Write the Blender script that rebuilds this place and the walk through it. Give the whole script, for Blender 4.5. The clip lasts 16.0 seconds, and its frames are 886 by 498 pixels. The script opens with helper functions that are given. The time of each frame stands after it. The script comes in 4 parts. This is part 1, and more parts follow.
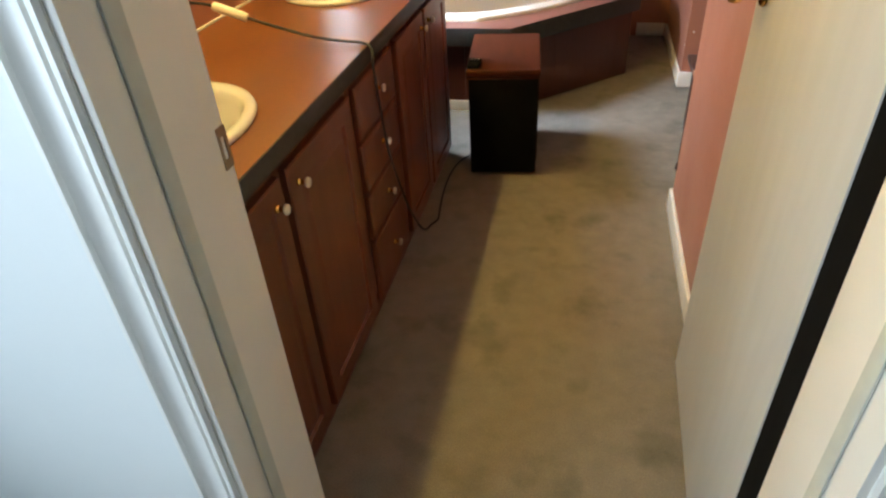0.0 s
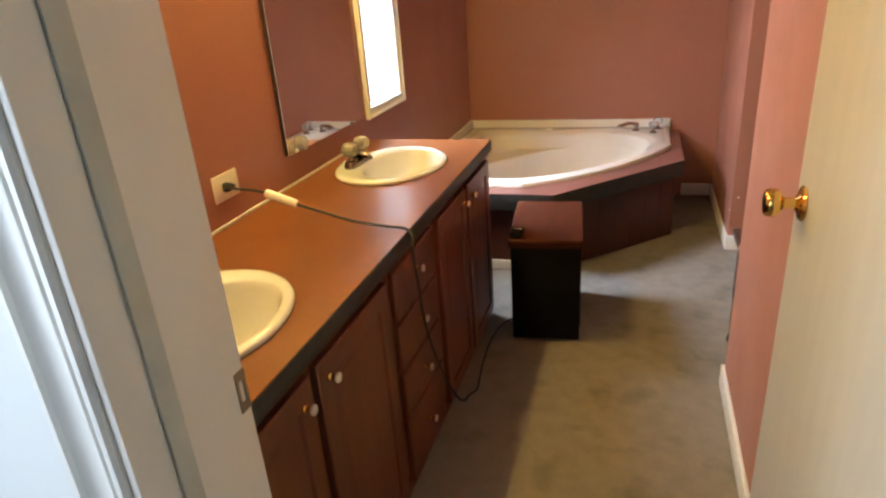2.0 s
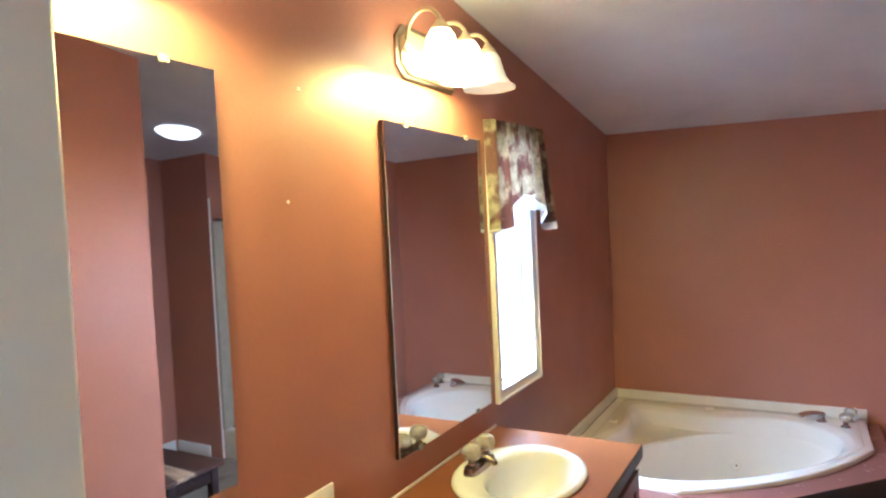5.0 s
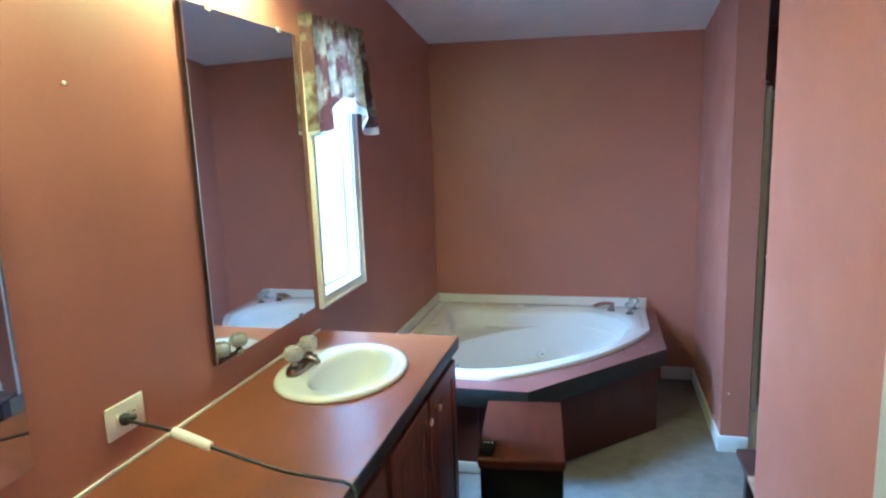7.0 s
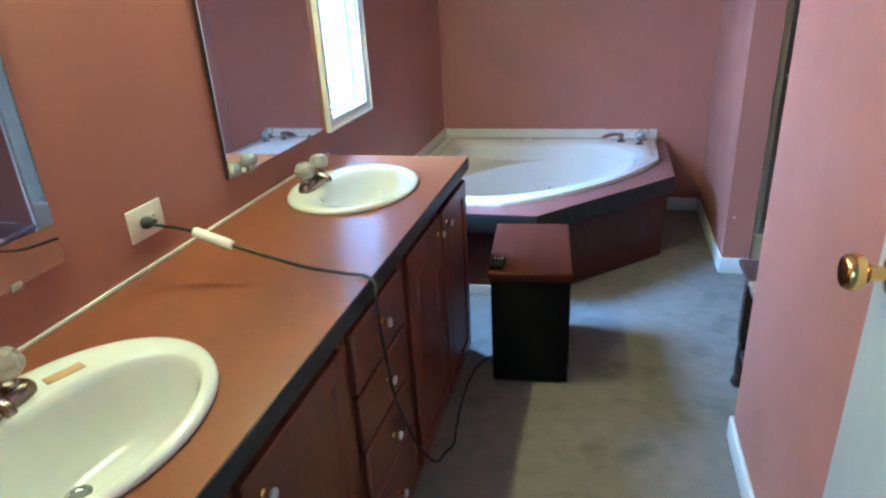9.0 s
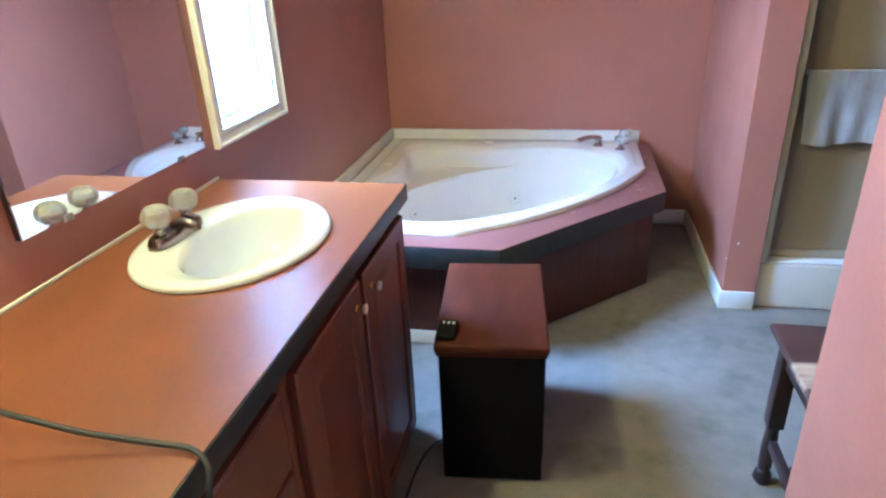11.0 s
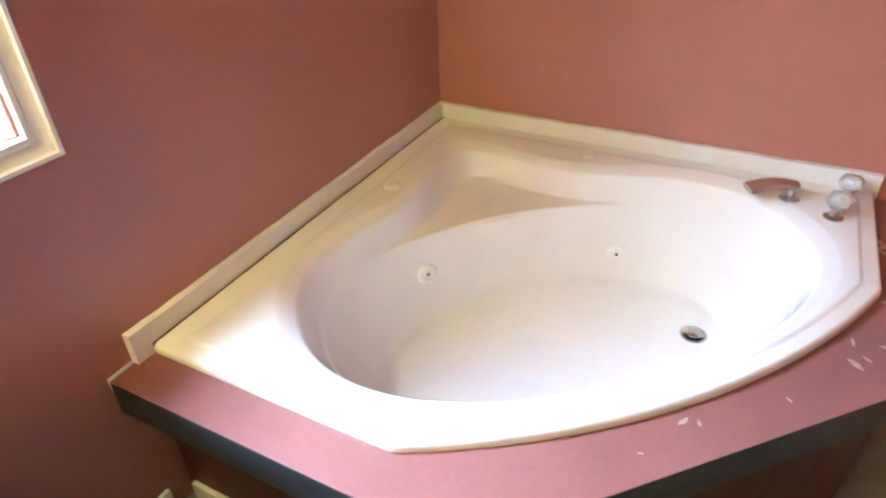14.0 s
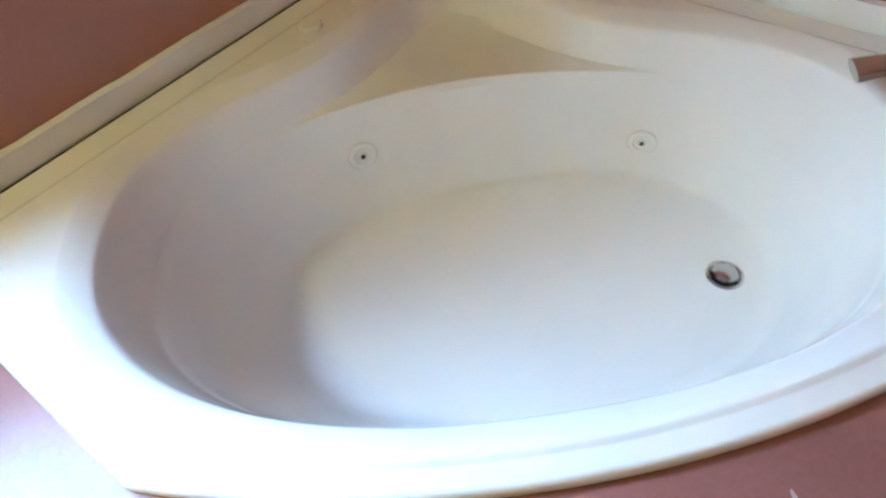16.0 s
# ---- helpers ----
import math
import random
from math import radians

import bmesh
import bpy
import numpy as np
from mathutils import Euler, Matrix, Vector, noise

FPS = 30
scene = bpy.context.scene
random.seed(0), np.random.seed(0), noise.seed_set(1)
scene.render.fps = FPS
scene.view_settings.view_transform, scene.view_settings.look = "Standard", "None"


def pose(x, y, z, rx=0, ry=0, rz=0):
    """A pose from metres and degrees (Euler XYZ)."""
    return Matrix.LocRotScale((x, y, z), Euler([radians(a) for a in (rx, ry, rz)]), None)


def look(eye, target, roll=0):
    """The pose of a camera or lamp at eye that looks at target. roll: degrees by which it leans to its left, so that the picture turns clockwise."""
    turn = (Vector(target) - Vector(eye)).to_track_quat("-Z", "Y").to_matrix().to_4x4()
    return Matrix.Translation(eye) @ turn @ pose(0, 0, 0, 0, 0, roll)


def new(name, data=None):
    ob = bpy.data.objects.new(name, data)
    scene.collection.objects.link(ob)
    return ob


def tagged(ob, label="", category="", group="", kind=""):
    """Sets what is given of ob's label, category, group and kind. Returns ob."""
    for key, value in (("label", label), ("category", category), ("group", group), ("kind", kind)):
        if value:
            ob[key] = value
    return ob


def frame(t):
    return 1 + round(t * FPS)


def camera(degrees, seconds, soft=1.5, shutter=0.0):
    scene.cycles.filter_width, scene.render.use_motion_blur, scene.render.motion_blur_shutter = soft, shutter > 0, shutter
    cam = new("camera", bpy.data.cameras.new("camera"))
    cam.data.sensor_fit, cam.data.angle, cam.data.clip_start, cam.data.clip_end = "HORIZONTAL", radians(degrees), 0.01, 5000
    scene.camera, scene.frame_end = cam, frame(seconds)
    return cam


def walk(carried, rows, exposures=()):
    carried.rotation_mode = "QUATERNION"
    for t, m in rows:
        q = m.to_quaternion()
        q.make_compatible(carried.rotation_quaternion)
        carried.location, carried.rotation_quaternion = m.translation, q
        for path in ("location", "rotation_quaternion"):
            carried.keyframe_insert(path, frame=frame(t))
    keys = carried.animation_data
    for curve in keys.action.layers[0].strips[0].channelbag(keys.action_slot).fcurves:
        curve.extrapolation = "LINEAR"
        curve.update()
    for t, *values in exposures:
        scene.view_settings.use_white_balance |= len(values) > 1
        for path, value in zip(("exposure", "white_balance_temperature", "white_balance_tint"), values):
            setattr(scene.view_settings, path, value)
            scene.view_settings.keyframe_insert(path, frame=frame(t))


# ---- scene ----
cam = camera(70.4, 16.0, soft=2.3)
PATH = [
    (0, (1.149, -0.523, 1.353), (0.752, 1.063, 0.2), -3.7),
    (0.5, (1.164, -0.525, 1.409), (0.71, 1.139, 0.395), -4.6),
    (1, (1.167, -0.491, 1.429), (0.679, 1.217, 0.509), -4.4),
    (1.5, (1.176, -0.466, 1.445), (0.655, 1.273, 0.607), -4.5),
    (2, (1.17, -0.43, 1.463), (0.594, 1.32, 0.684), -4.3),
    (2.5, (1.111, -0.322, 1.475), (0.473, 1.443, 0.783), -3.4),
    (3, (1.051, -0.226, 1.523), (0.186, 1.468, 0.905), -4.2),
    (3.2, (1.065, -0.204, 1.577), (0.062, 1.436, 1.025), -5.2),
    (5.3, (1.072, -0.077, 1.641), (0.11, 1.676, 1.601), -3.1),
    (5.5, (1.077, -0.071, 1.637), (0.211, 1.731, 1.578), -2.6),
    (6, (1.085, -0.06, 1.629), (0.416, 1.822, 1.526), -1.8),
    (6.5, (1.092, -0.065, 1.615), (0.527, 1.847, 1.46), -2.0),
    (7, (1.095, -0.072, 1.571), (0.605, 1.836, 1.227), -2.1),
    (7.5, (1.112, -0.095, 1.539), (0.676, 1.763, 0.94), -2.9),
    (8, (1.105, -0.114, 1.493), (0.679, 1.686, 0.731), -3.8),
    (8.2, (1.102, -0.121, 1.478), (0.67, 1.658, 0.674), -3.8),
    (10.3, (1.035, 0.181, 1.415), (0.476, 1.955, 0.679), -3.3),
    (10.5, (1.039, 0.274, 1.405), (0.509, 2.044, 0.642), -3.1),
    (11, (1.007, 0.553, 1.389), (0.628, 2.332, 0.557), -2.5),
    (11.5, (0.963, 0.828, 1.385), (0.702, 2.585, 0.466), -1.9),
    (12, (0.978, 1.127, 1.375), (0.561, 2.838, 0.426), -3.2),
    (12.5, (0.995, 1.398, 1.379), (0.563, 3.092, 0.407), -1.7),
    (13, (0.955, 1.68, 1.391), (0.568, 3.386, 0.422), -2.8),
    (13.5, (0.953, 1.887, 1.361), (0.399, 3.524, 0.354), -1.7),
    (14, (1.024, 2.09, 1.361), (0.238, 3.544, 0.235), -1.9),
    (14.5, (0.985, 2.317, 1.335), (0.158, 3.675, 0.121), -2.3),
    (15, (0.96, 2.499, 1.277), (0.109, 3.685, -0.09), -2.8),
    (15.5, (0.962, 2.636, 1.218), (0.162, 3.64, -0.315), -3.9),
    (16, (1.073, 2.716, 1.168), (0.229, 3.662, -0.378), -6.1),
]
EXPOSURES = [(0, -0.64, 5900, 10), (1.5, -0.70, 6200, 17), (3.2, -0.58, 5500, 14), (5.3, -0.50, 4450, 6), (6.3, -0.58, 3900, -3), (7.0, -0.58, 3650, -3), (8.0, -0.60, 3570, -1), (10.5, -0.26, 3800, 6), (12.5, 0.04, 4230, 9), (14.5, 0.06, 4850, 12), (16.0, -0.52, 4400, 0)]
walk(cam, [(t, look(eye, target, roll)) for t, eye, target, roll in PATH], EXPOSURES)

# ---- world and lights ----
world = bpy.data.worlds.new("world")
scene.world = world
world.use_nodes = True
wn = world.node_tree
sky = wn.nodes.new("ShaderNodeTexSky")
sky.sky_type, sky.sun_disc = "NISHITA", False
sky.sun_elevation, sky.sun_rotation = radians(50), radians(250)
wn.links.new(sky.outputs["Color"], wn.nodes["Background"].inputs["Color"])
wn.nodes["Background"].inputs["Strength"].default_value = 0.1


def lamp(name, kind, m, power, colour, size=0.05, size_y=None):
    data = bpy.data.lights.new(name, kind)
    data.energy, data.color = power, colour
    if kind == "AREA":
        data.shape, data.size, data.size_y = "RECTANGLE", size, size_y
    else:
        data.shadow_soft_size = size
    ob = new(name, data)
    ob.matrix_world = m
    return ob


WARM = (1.0, 0.70, 0.14)
DAY = (0.78, 0.89, 1.0)
for ly, power in ((1.58, 52.0), (1.745, 22.0), (0.365, 8.0), (0.53, 32.0), (0.695, 8.0)):
    lamp("vanity_bulb_light", "POINT", pose(0.15, ly, 2.122), power, WARM, 0.022)
lamp("window_daylight", "AREA", look((-0.38, 2.405, 1.72), (0.90, 2.49, 0.62)), 235.0, DAY, 0.80, 0.60)
lamp("bedroom_daylight", "AREA", look((-0.02, -0.95, 1.25), (1.0, -0.75, 1.0)), 25.0, (0.70, 0.90, 1.0), 0.9, 1.1)

# ---- materials ----


def mat(name, colour, rough=0.5, metal=0.0, vary=0.0, scale=6.0, fine=0.0, fine_scale=60.0, bump=0.0, bump_scale=80.0,
        second=None, mix_scale=3.0, sharp=(0.4, 0.6), coat=0.0, stretch=(1, 1, 1), rough_vary=0.0, random_amount=0.0, spec=0.5):
    """A surface with variation at two scales, relief and, where given, blotches of a second colour."""
    m = bpy.data.materials.new(name)
    m.use_nodes = True
    nt = m.node_tree
    n, l = nt.nodes, nt.links
    b = n["Principled BSDF"]
    b.inputs["Roughness"].default_value, b.inputs["Metallic"].default_value = rough, metal
    b.inputs["Coat Weight"].default_value = coat
    b.inputs["Coat Roughness"].default_value = 0.12
    b.inputs["Specular IOR Level"].default_value = spec
    tc = n.new("ShaderNodeTexCoord")
    mp = n.new("ShaderNodeMapping")
    mp.inputs["Scale"].default_value = stretch
    l.new(tc.outputs["Object"], mp.inputs["Vector"])

    def noise_tex(sc, detail=4.0):
        t = n.new("ShaderNodeTexNoise")
        t.inputs["Scale"].default_value, t.inputs["Detail"].default_value = sc, detail
        l.new(mp.outputs["Vector"], t.inputs["Vector"])
        return t.outputs["Fac"]

    def mixed(a, bcol, fac, lo, hi):
        r = n.new("ShaderNodeMapRange")
        r.inputs["From Min"].default_value, r.inputs["From Max"].default_value = lo, hi
        l.new(fac, r.inputs["Value"])
        x = n.new("ShaderNodeMix")
        x.data_type = "RGBA"
        l.new(r.outputs["Result"], x.inputs["Factor"])
        for sock, val in ((x.inputs[6], a), (x.inputs[7], bcol)):
            if isinstance(val, tuple):
                sock.default_value = (*val, 1)
            else:
                l.new(val, sock)
        return x.outputs[2]

    def shade(c, k):
        return tuple(min(1.0, max(0.0, v * k)) for v in c)

    col = colour
    if vary:
        col = mixed(shade(colour, 1 - vary), shade(colour, 1 + vary), noise_tex(scale), 0.3, 0.7)
    if second:
        col = mixed(col, second, noise_tex(mix_scale, 6.0), *sharp)
    if fine:
        f = n.new("ShaderNodeMix")
        f.data_type, f.blend_type = "RGBA", "OVERLAY"
        f.inputs["Factor"].default_value = fine
        if isinstance(col, tuple):
            f.inputs[6].default_value = (*col, 1)
        else:
            l.new(col, f.inputs[6])
        l.new(noise_tex(fine_scale, 3.0), f.inputs[7])
        col = f.outputs[2]
    if isinstance(col, tuple):
        b.inputs["Base Color"].default_value = (*col, 1)
    else:
        l.new(col, b.inputs["Base Color"])
    if rough_vary:
        r = n.new("ShaderNodeMapRange")
        r.inputs["From Min"].default_value, r.inputs["From Max"].default_value = 0.3, 0.7
        r.inputs["To Min"].default_value, r.inputs["To Max"].default_value = rough - rough_vary, rough + rough_vary
        l.new(noise_tex(scale * 1.7), r.inputs["Value"])
        l.new(r.outputs["Result"], b.inputs["Roughness"])
    if bump:
        bp = n.new("ShaderNodeBump")
        bp.inputs["Strength"].default_value, bp.inputs["Distance"].default_value = bump, 0.004
        l.new(noise_tex(bump_scale, 3.0), bp.inputs["Height"])
        l.new(bp.outputs["Normal"], b.inputs["Normal"])
    return m


PAINT = mat("terracotta_paint", (0.385, 0.160, 0.104), 0.44, vary=0.05, scale=2.5, bump=0.12, bump_scale=90, rough_vary=0.06, fine=0.05)
WHITE_WALL = mat("bedroom_wall_paint", (0.76, 0.77, 0.75), 0.6, vary=0.03, scale=2, bump=0.1)
TRIM = mat("white_trim_paint", (0.80, 0.78, 0.73), 0.35, vary=0.03, scale=8, bump=0.05, bump_scale=40)
JAMB = mat("jamb_paint", (0.78, 0.74, 0.67), 0.4, vary=0.03, scale=6, bump=0.05)
DOOR = mat("door_paint", (0.56, 0.545, 0.505), 0.35, vary=0.03, scale=3, fine=0.1, fine_scale=25, bump=0.08, bump_scale=30, stretch=(1, 1, 0.15))
CEIL = mat("ceiling_texture_paint", (0.74, 0.715, 0.70), 0.8, vary=0.04, scale=5, bump=0.5, bump_scale=70)
CARPET = mat("blue_grey_carpet", (0.262, 0.228, 0.186), 0.95, vary=0.08, scale=16, second=(0.170, 0.152, 0.115), mix_scale=6, sharp=(0.54, 0.74), fine=0.35, fine_scale=260, bump=1.0, bump_scale=330, spec=0.1)
CHERRY = mat("cherry_cabinet_wood", (0.142, 0.039, 0.015), 0.34, vary=0.22, scale=5, fine=0.25, fine_scale=30, bump=0.06, bump_scale=40, stretch=(1, 1, 0.12), rough_vary=0.05)
LAMINATE = mat("cherry_laminate", (0.200, 0.068, 0.019), 0.29, vary=0.05, scale=9, fine=0.10, fine_scale=110, second=(0.160, 0.056, 0.018), mix_scale=3.5, sharp=(0.4, 0.75), stretch=(1, 0.5, 1))
DECKLAM = mat("rose_laminate", (0.195, 0.078, 0.061), 0.30, vary=0.07, scale=6, fine=0.15, fine_scale=120)
CHARCOAL = mat("charcoal_edge_laminate", (0.032, 0.032, 0.031), 0.46, vary=0.18, scale=30, fine=0.25, fine_scale=120, spec=0.3)
CREAM = mat("cream_china", (0.67, 0.665, 0.655), 0.12, vary=0.02, scale=6, coat=0.4)
TUBWHITE = mat("white_acrylic", (0.79, 0.74, 0.68), 0.16, vary=0.03, scale=4, coat=0.3, rough_vary=0.04)
CHROME = mat("chrome", (0.58, 0.57, 0.56), 0.16, 1.0, vary=0.05, scale=12)
PALEBRASS = mat("cream_brass", (0.74, 0.62, 0.40), 0.34, 0.6, vary=0.05, scale=15)
BRASS = mat("polished_brass", (0.80, 0.52, 0.14), 0.16, 1.0, vary=0.08, scale=20)
NICKEL = mat("aged_nickel", (0.30, 0.25, 0.18), 0.35, 1.0, vary=0.1, scale=40)
PORCELAIN = mat("white_porcelain", (0.70, 0.63, 0.51), 0.15, coat=0.4)
BLACK = mat("black_vinyl_and_gap_shadow", (0.004, 0.004, 0.0042), 0.7, vary=0.3, scale=9, bump=0.05, spec=0.07)
RUBBER = mat("black_rubber", (0.015, 0.015, 0.016), 0.6)
MAHOGANY = mat("mahogany_panel", (0.074, 0.019, 0.010), 0.40, vary=0.1, scale=5, fine=0.2, fine_scale=30, bump=0.05, bump_scale=40, stretch=(1, 1, 0.12), spec=0.35)
HEATWOOD = mat("heater_wood_veneer", (0.046, 0.011, 0.004), 0.46, vary=0.3, scale=14, fine=0.2, fine_scale=60, stretch=(1, 0.2, 1), spec=0.12)
PLASTIC = mat("ivory_plastic", (0.82, 0.78, 0.68), 0.35, vary=0.03)
TAN = mat("tan_stained_china", (0.42, 0.27, 0.11), 0.35, vary=0.15, scale=40)
PAPER = mat("white_paper_tag", (0.84, 0.80, 0.74), 0.7, vary=0.04, scale=20)
SLOT = mat("dark_slot", (0.02, 0.02, 0.02), 0.6)
VINYL = mat("white_window_vinyl", (0.82, 0.81, 0.77), 0.3, vary=0.02)
BENCHWOOD = mat("worn_dark_wood", (0.055, 0.026, 0.02), 0.42, vary=0.3, scale=8, fine=0.25, fine_scale=30, stretch=(0.15, 1, 1), second=(0.45, 0.31, 0.20), mix_scale=4.0, sharp=(0.53, 0.57))
BENCHLEG = mat("dark_bench_wood", (0.030, 0.016, 0.015), 0.42, vary=0.3, scale=8, fine=0.2, second=(0.25, 0.17, 0.12), mix_scale=20, sharp=(0.68, 0.74))
CHAMPAGNE = mat("champagne_aluminium", (0.50, 0.44, 0.34), 0.38, 0.35, vary=0.06, scale=18, rough_vary=0.05)
# Chrome whose colour already holds the dark orange reflections of the room.
DARKCHROME = mat("chrome_with_dark_reflection", (0.24, 0.19, 0.155), 0.24, 1.0, vary=0.15, scale=25)
ALU = mat("brushed_aluminium", (0.62, 0.61, 0.58), 0.32, 1.0, vary=0.06, scale=30)
SHOWERGLASS = mat("obscure_shower_glass", (0.36, 0.295, 0.195), 0.25, vary=0.05, scale=4, bump=0.3, bump_scale=120, coat=0.2)
PAN = mat("beige_shower_pan", (0.66, 0.60, 0.50), 0.3, vary=0.03, scale=4)
TOWEL = mat("printed_towel", (0.74, 0.71, 0.68), 0.9, vary=0.22, scale=11, second=(0.40, 0.31, 0.20), mix_scale=6, sharp=(0.46, 0.56), bump=0.6, bump_scale=200, stretch=(1, 1, 0.25))
FLORAL = mat("floral_cloth", (0.36, 0.31, 0.23), 0.85, vary=0.45, scale=26, second=(0.16, 0.078, 0.066), mix_scale=15, sharp=(0.46, 0.56), bump=0.3, bump_scale=300, fine=0.3, fine_scale=70, stretch=(1, 1.2, 0.8))
LINING = mat("pale_cloth_hem", (0.80, 0.80, 0.80), 0.85, vary=0.05, scale=30)
SCUFF = mat("pale_scuff", (0.42, 0.29, 0.27), 0.6, vary=0.2, scale=60)


def glowing(name, colour, strength):
    m = bpy.data.materials.new(name)
    m.use_nodes = True
    b = m.node_tree.nodes["Principled BSDF"]
    b.inputs["Base Color"].default_value = (0.8, 0.78, 0.72, 1)
    b.inputs["Roughness"].default_value = 0.3
    b.inputs["Emission Color"].default_value = (*colour, 1)
    b.inputs["Emission Strength"].default_value = strength
    return m


SHADE_ON = glowing("lit_glass_shade", (1.0, 0.78, 0.30), 24.0)
# Unlit shade and bulb get a weak glow for light from the lit ones.
SHADE_OFF = glowing("unlit_glass_added_glow", (1.0, 0.72, 0.42), 0.5)
DOME = glowing("lit_dome_glass", (1.0, 0.92, 0.8), 6.0)
SKYGLOW = glowing("bright_sky_backdrop", (0.92, 0.96, 1.0), 5.0)


def glassy(name, colour, rough=0.0, ior=1.45, clear=1.0):
    m = bpy.data.materials.new(name)
    m.use_nodes = True
    b = m.node_tree.nodes["Principled BSDF"]
    b.inputs["Base Color"].default_value = (*colour, 1)
    b.inputs["Roughness"].default_value, b.inputs["IOR"].default_value = rough, ior
    b.inputs["Transmission Weight"].default_value = clear
    return m


GLASS = glassy("window_glass", (1, 1, 1), 0.0, 1.1)
CRYSTAL = glassy("clear_acrylic", (0.72, 0.70, 0.65), 0.15, 1.35, 0.7)
GREY = mat("grey_button_and_stop_shadow", (0.52, 0.53, 0.47), 0.7, vary=0.08, scale=20)
MIRROR = mat("mirror_silver", (0.80, 0.80, 0.80), 0.015, 1.0)

# ---- mesh helpers ----


def world_of(ob):
    m = Matrix.Identity(4)
    while ob:
        m = ob.matrix_basis @ m
        ob = ob.parent
    return m


def part(name, bm, material, parent=None, label="", smooth=True, angle=35):
    """One mesh object, built in world coordinates, under a thing or a part."""
    if parent:
        bm.transform(world_of(parent).inverted())
    bmesh.ops.recalc_face_normals(bm, faces=bm.faces[:])
    me = bpy.data.meshes.new(name)
    bm.to_mesh(me)
    bm.free()
    me.materials.append(material)
    if smooth == "keep":
        me.set_sharp_from_angle(angle=radians(angle))
    elif smooth:
        for p in me.polygons:
            p.use_smooth = True
        me.set_sharp_from_angle(angle=radians(angle))
    ob = new(name, me)
    ob.parent = parent
    return tagged(ob, label)


def thing(name, at, label, category, group="", kind="", turn=0):
    ob = new(name)
    ob.empty_display_size = 0.1
    ob.matrix_basis = pose(*at, 0, 0, turn)
    return tagged(ob, label, category, group, kind)


def structure(name, bm, material, label, parent=None, smooth=False):
    ob = part(name, bm, material, parent, label, smooth)
    return tagged(ob, label, "", "", "structure") if not parent else ob


def box(bm, x0, x1, y0, y1, z0, z1, bevel=0.0, seg=2, m=None):
    made = bmesh.ops.create_cube(bm, size=1.0)["verts"]
    for v in made:
        v.co = Vector(((x0 + x1) / 2 + v.co.x * (x1 - x0), (y0 + y1) / 2 + v.co.y * (y1 - y0), (z0 + z1) / 2 + v.co.z * (z1 - z0)))
    if bevel:
        edges = list({e for v in made for e in v.link_edges})
        out = bmesh.ops.bevel(bm, geom=edges, offset=bevel, segments=seg, affect="EDGES", profile=0.5)
        made = [v for v in out["verts"]]
    if m:
        bmesh.ops.transform(bm, matrix=m, verts=list({v for v in made}))
    return bm


def a_box(x0, x1, y0, y1, z0, z1, bevel=0.0, seg=2):
    return box(bmesh.new(), x0, x1, y0, y1, z0, z1, bevel, seg)


def loft(bm, rings, cap_start=False, cap_end=False, closed=True):
    rows = [[bm.verts.new(p) for p in r] for r in rings]
    n = len(rows[0])
    for a, b in zip(rows, rows[1:]):
        for i in range(n if closed else n - 1):
            j = (i + 1) % n
            bm.faces.new((a[i], a[j], b[j], b[i]))
    if cap_start:
        bm.faces.new(rows[0])
    if cap_end:
        bm.faces.new(rows[-1])
    return bm


def lathe(bm, profile, m, seg=24, cap=(True, True)):
    rings = [[m @ Vector((r * math.cos(2 * math.pi * i / seg), r * math.sin(2 * math.pi * i / seg), z)) for i in range(seg)] for r, z in profile]
    return loft(bm, rings, *cap)


def spline(points, steps=8):
    """Catmull-Rom curve through the points."""
    p = [Vector(q) for q in points]
    p = [2 * p[0] - p[1], *p, 2 * p[-1] - p[-2]]
    out = []
    for i in range(1, len(p) - 2):
        for k in range(steps):
            t = k / steps
            a, b, c, d = p[i - 1], p[i], p[i + 1], p[i + 2]
            out.append(0.5 * ((2 * b) + (c - a) * t + (2 * a - 5 * b + 4 * c - d) * t * t + (3 * b - a - 3 * c + d) * t ** 3))
    return out + [p[-2]]


def tube(bm, pts, radius, seg=10):
    rings = []
    side = None
    for i, p in enumerate(pts):
        d = (pts[min(i + 1, len(pts) - 1)] - pts[max(i - 1, 0)]).normalized()
        if side is None:
            side = d.orthogonal().normalized()
        side = (side - d * side.dot(d)).normalized()
        up = d.cross(side)
        r = radius(i / (len(pts) - 1)) if callable(radius) else radius
        rings.append([p + r * (math.cos(2 * math.pi * k / seg) * side + math.sin(2 * math.pi * k / seg) * up) for k in range(seg)])
    return loft(bm, rings, True, True)


def plate(bm, outer, holes, lo, hi, place=None):
    """A slab between lo and hi with an outline and holes, in (u, v, w); place maps it into the world."""
    edges = []
    for ring in (outer, *holes):
        vs = [bm.verts.new((u, v, hi)) for u, v in ring]
        edges += [bm.edges.new((vs[i], vs[(i + 1) % len(vs)])) for i in range(len(vs))]
    bmesh.ops.triangle_fill(bm, edges=edges, use_beauty=True)
    out = bmesh.ops.extrude_face_region(bm, geom=bm.faces[:])
    for v in (g for g in out["geom"] if isinstance(g, bmesh.types.BMVert)):
        v.co.z = lo
    if place:
        bm.transform(place)
    return bm


def ellipse(cx, cy, a, b, n=48, power=2.0):
    pts = []
    for i in range(n):
        c, s = math.cos(2 * math.pi * i / n), math.sin(2 * math.pi * i / n)
        pts.append((cx + a * math.copysign(abs(c) ** (2 / power), c), cy + b * math.copysign(abs(s) ** (2 / power), s)))
    return pts


def rect(x0, x1, y0, y1):
    return [(x0, y0), (x1, y0), (x1, y1), (x0, y1)]


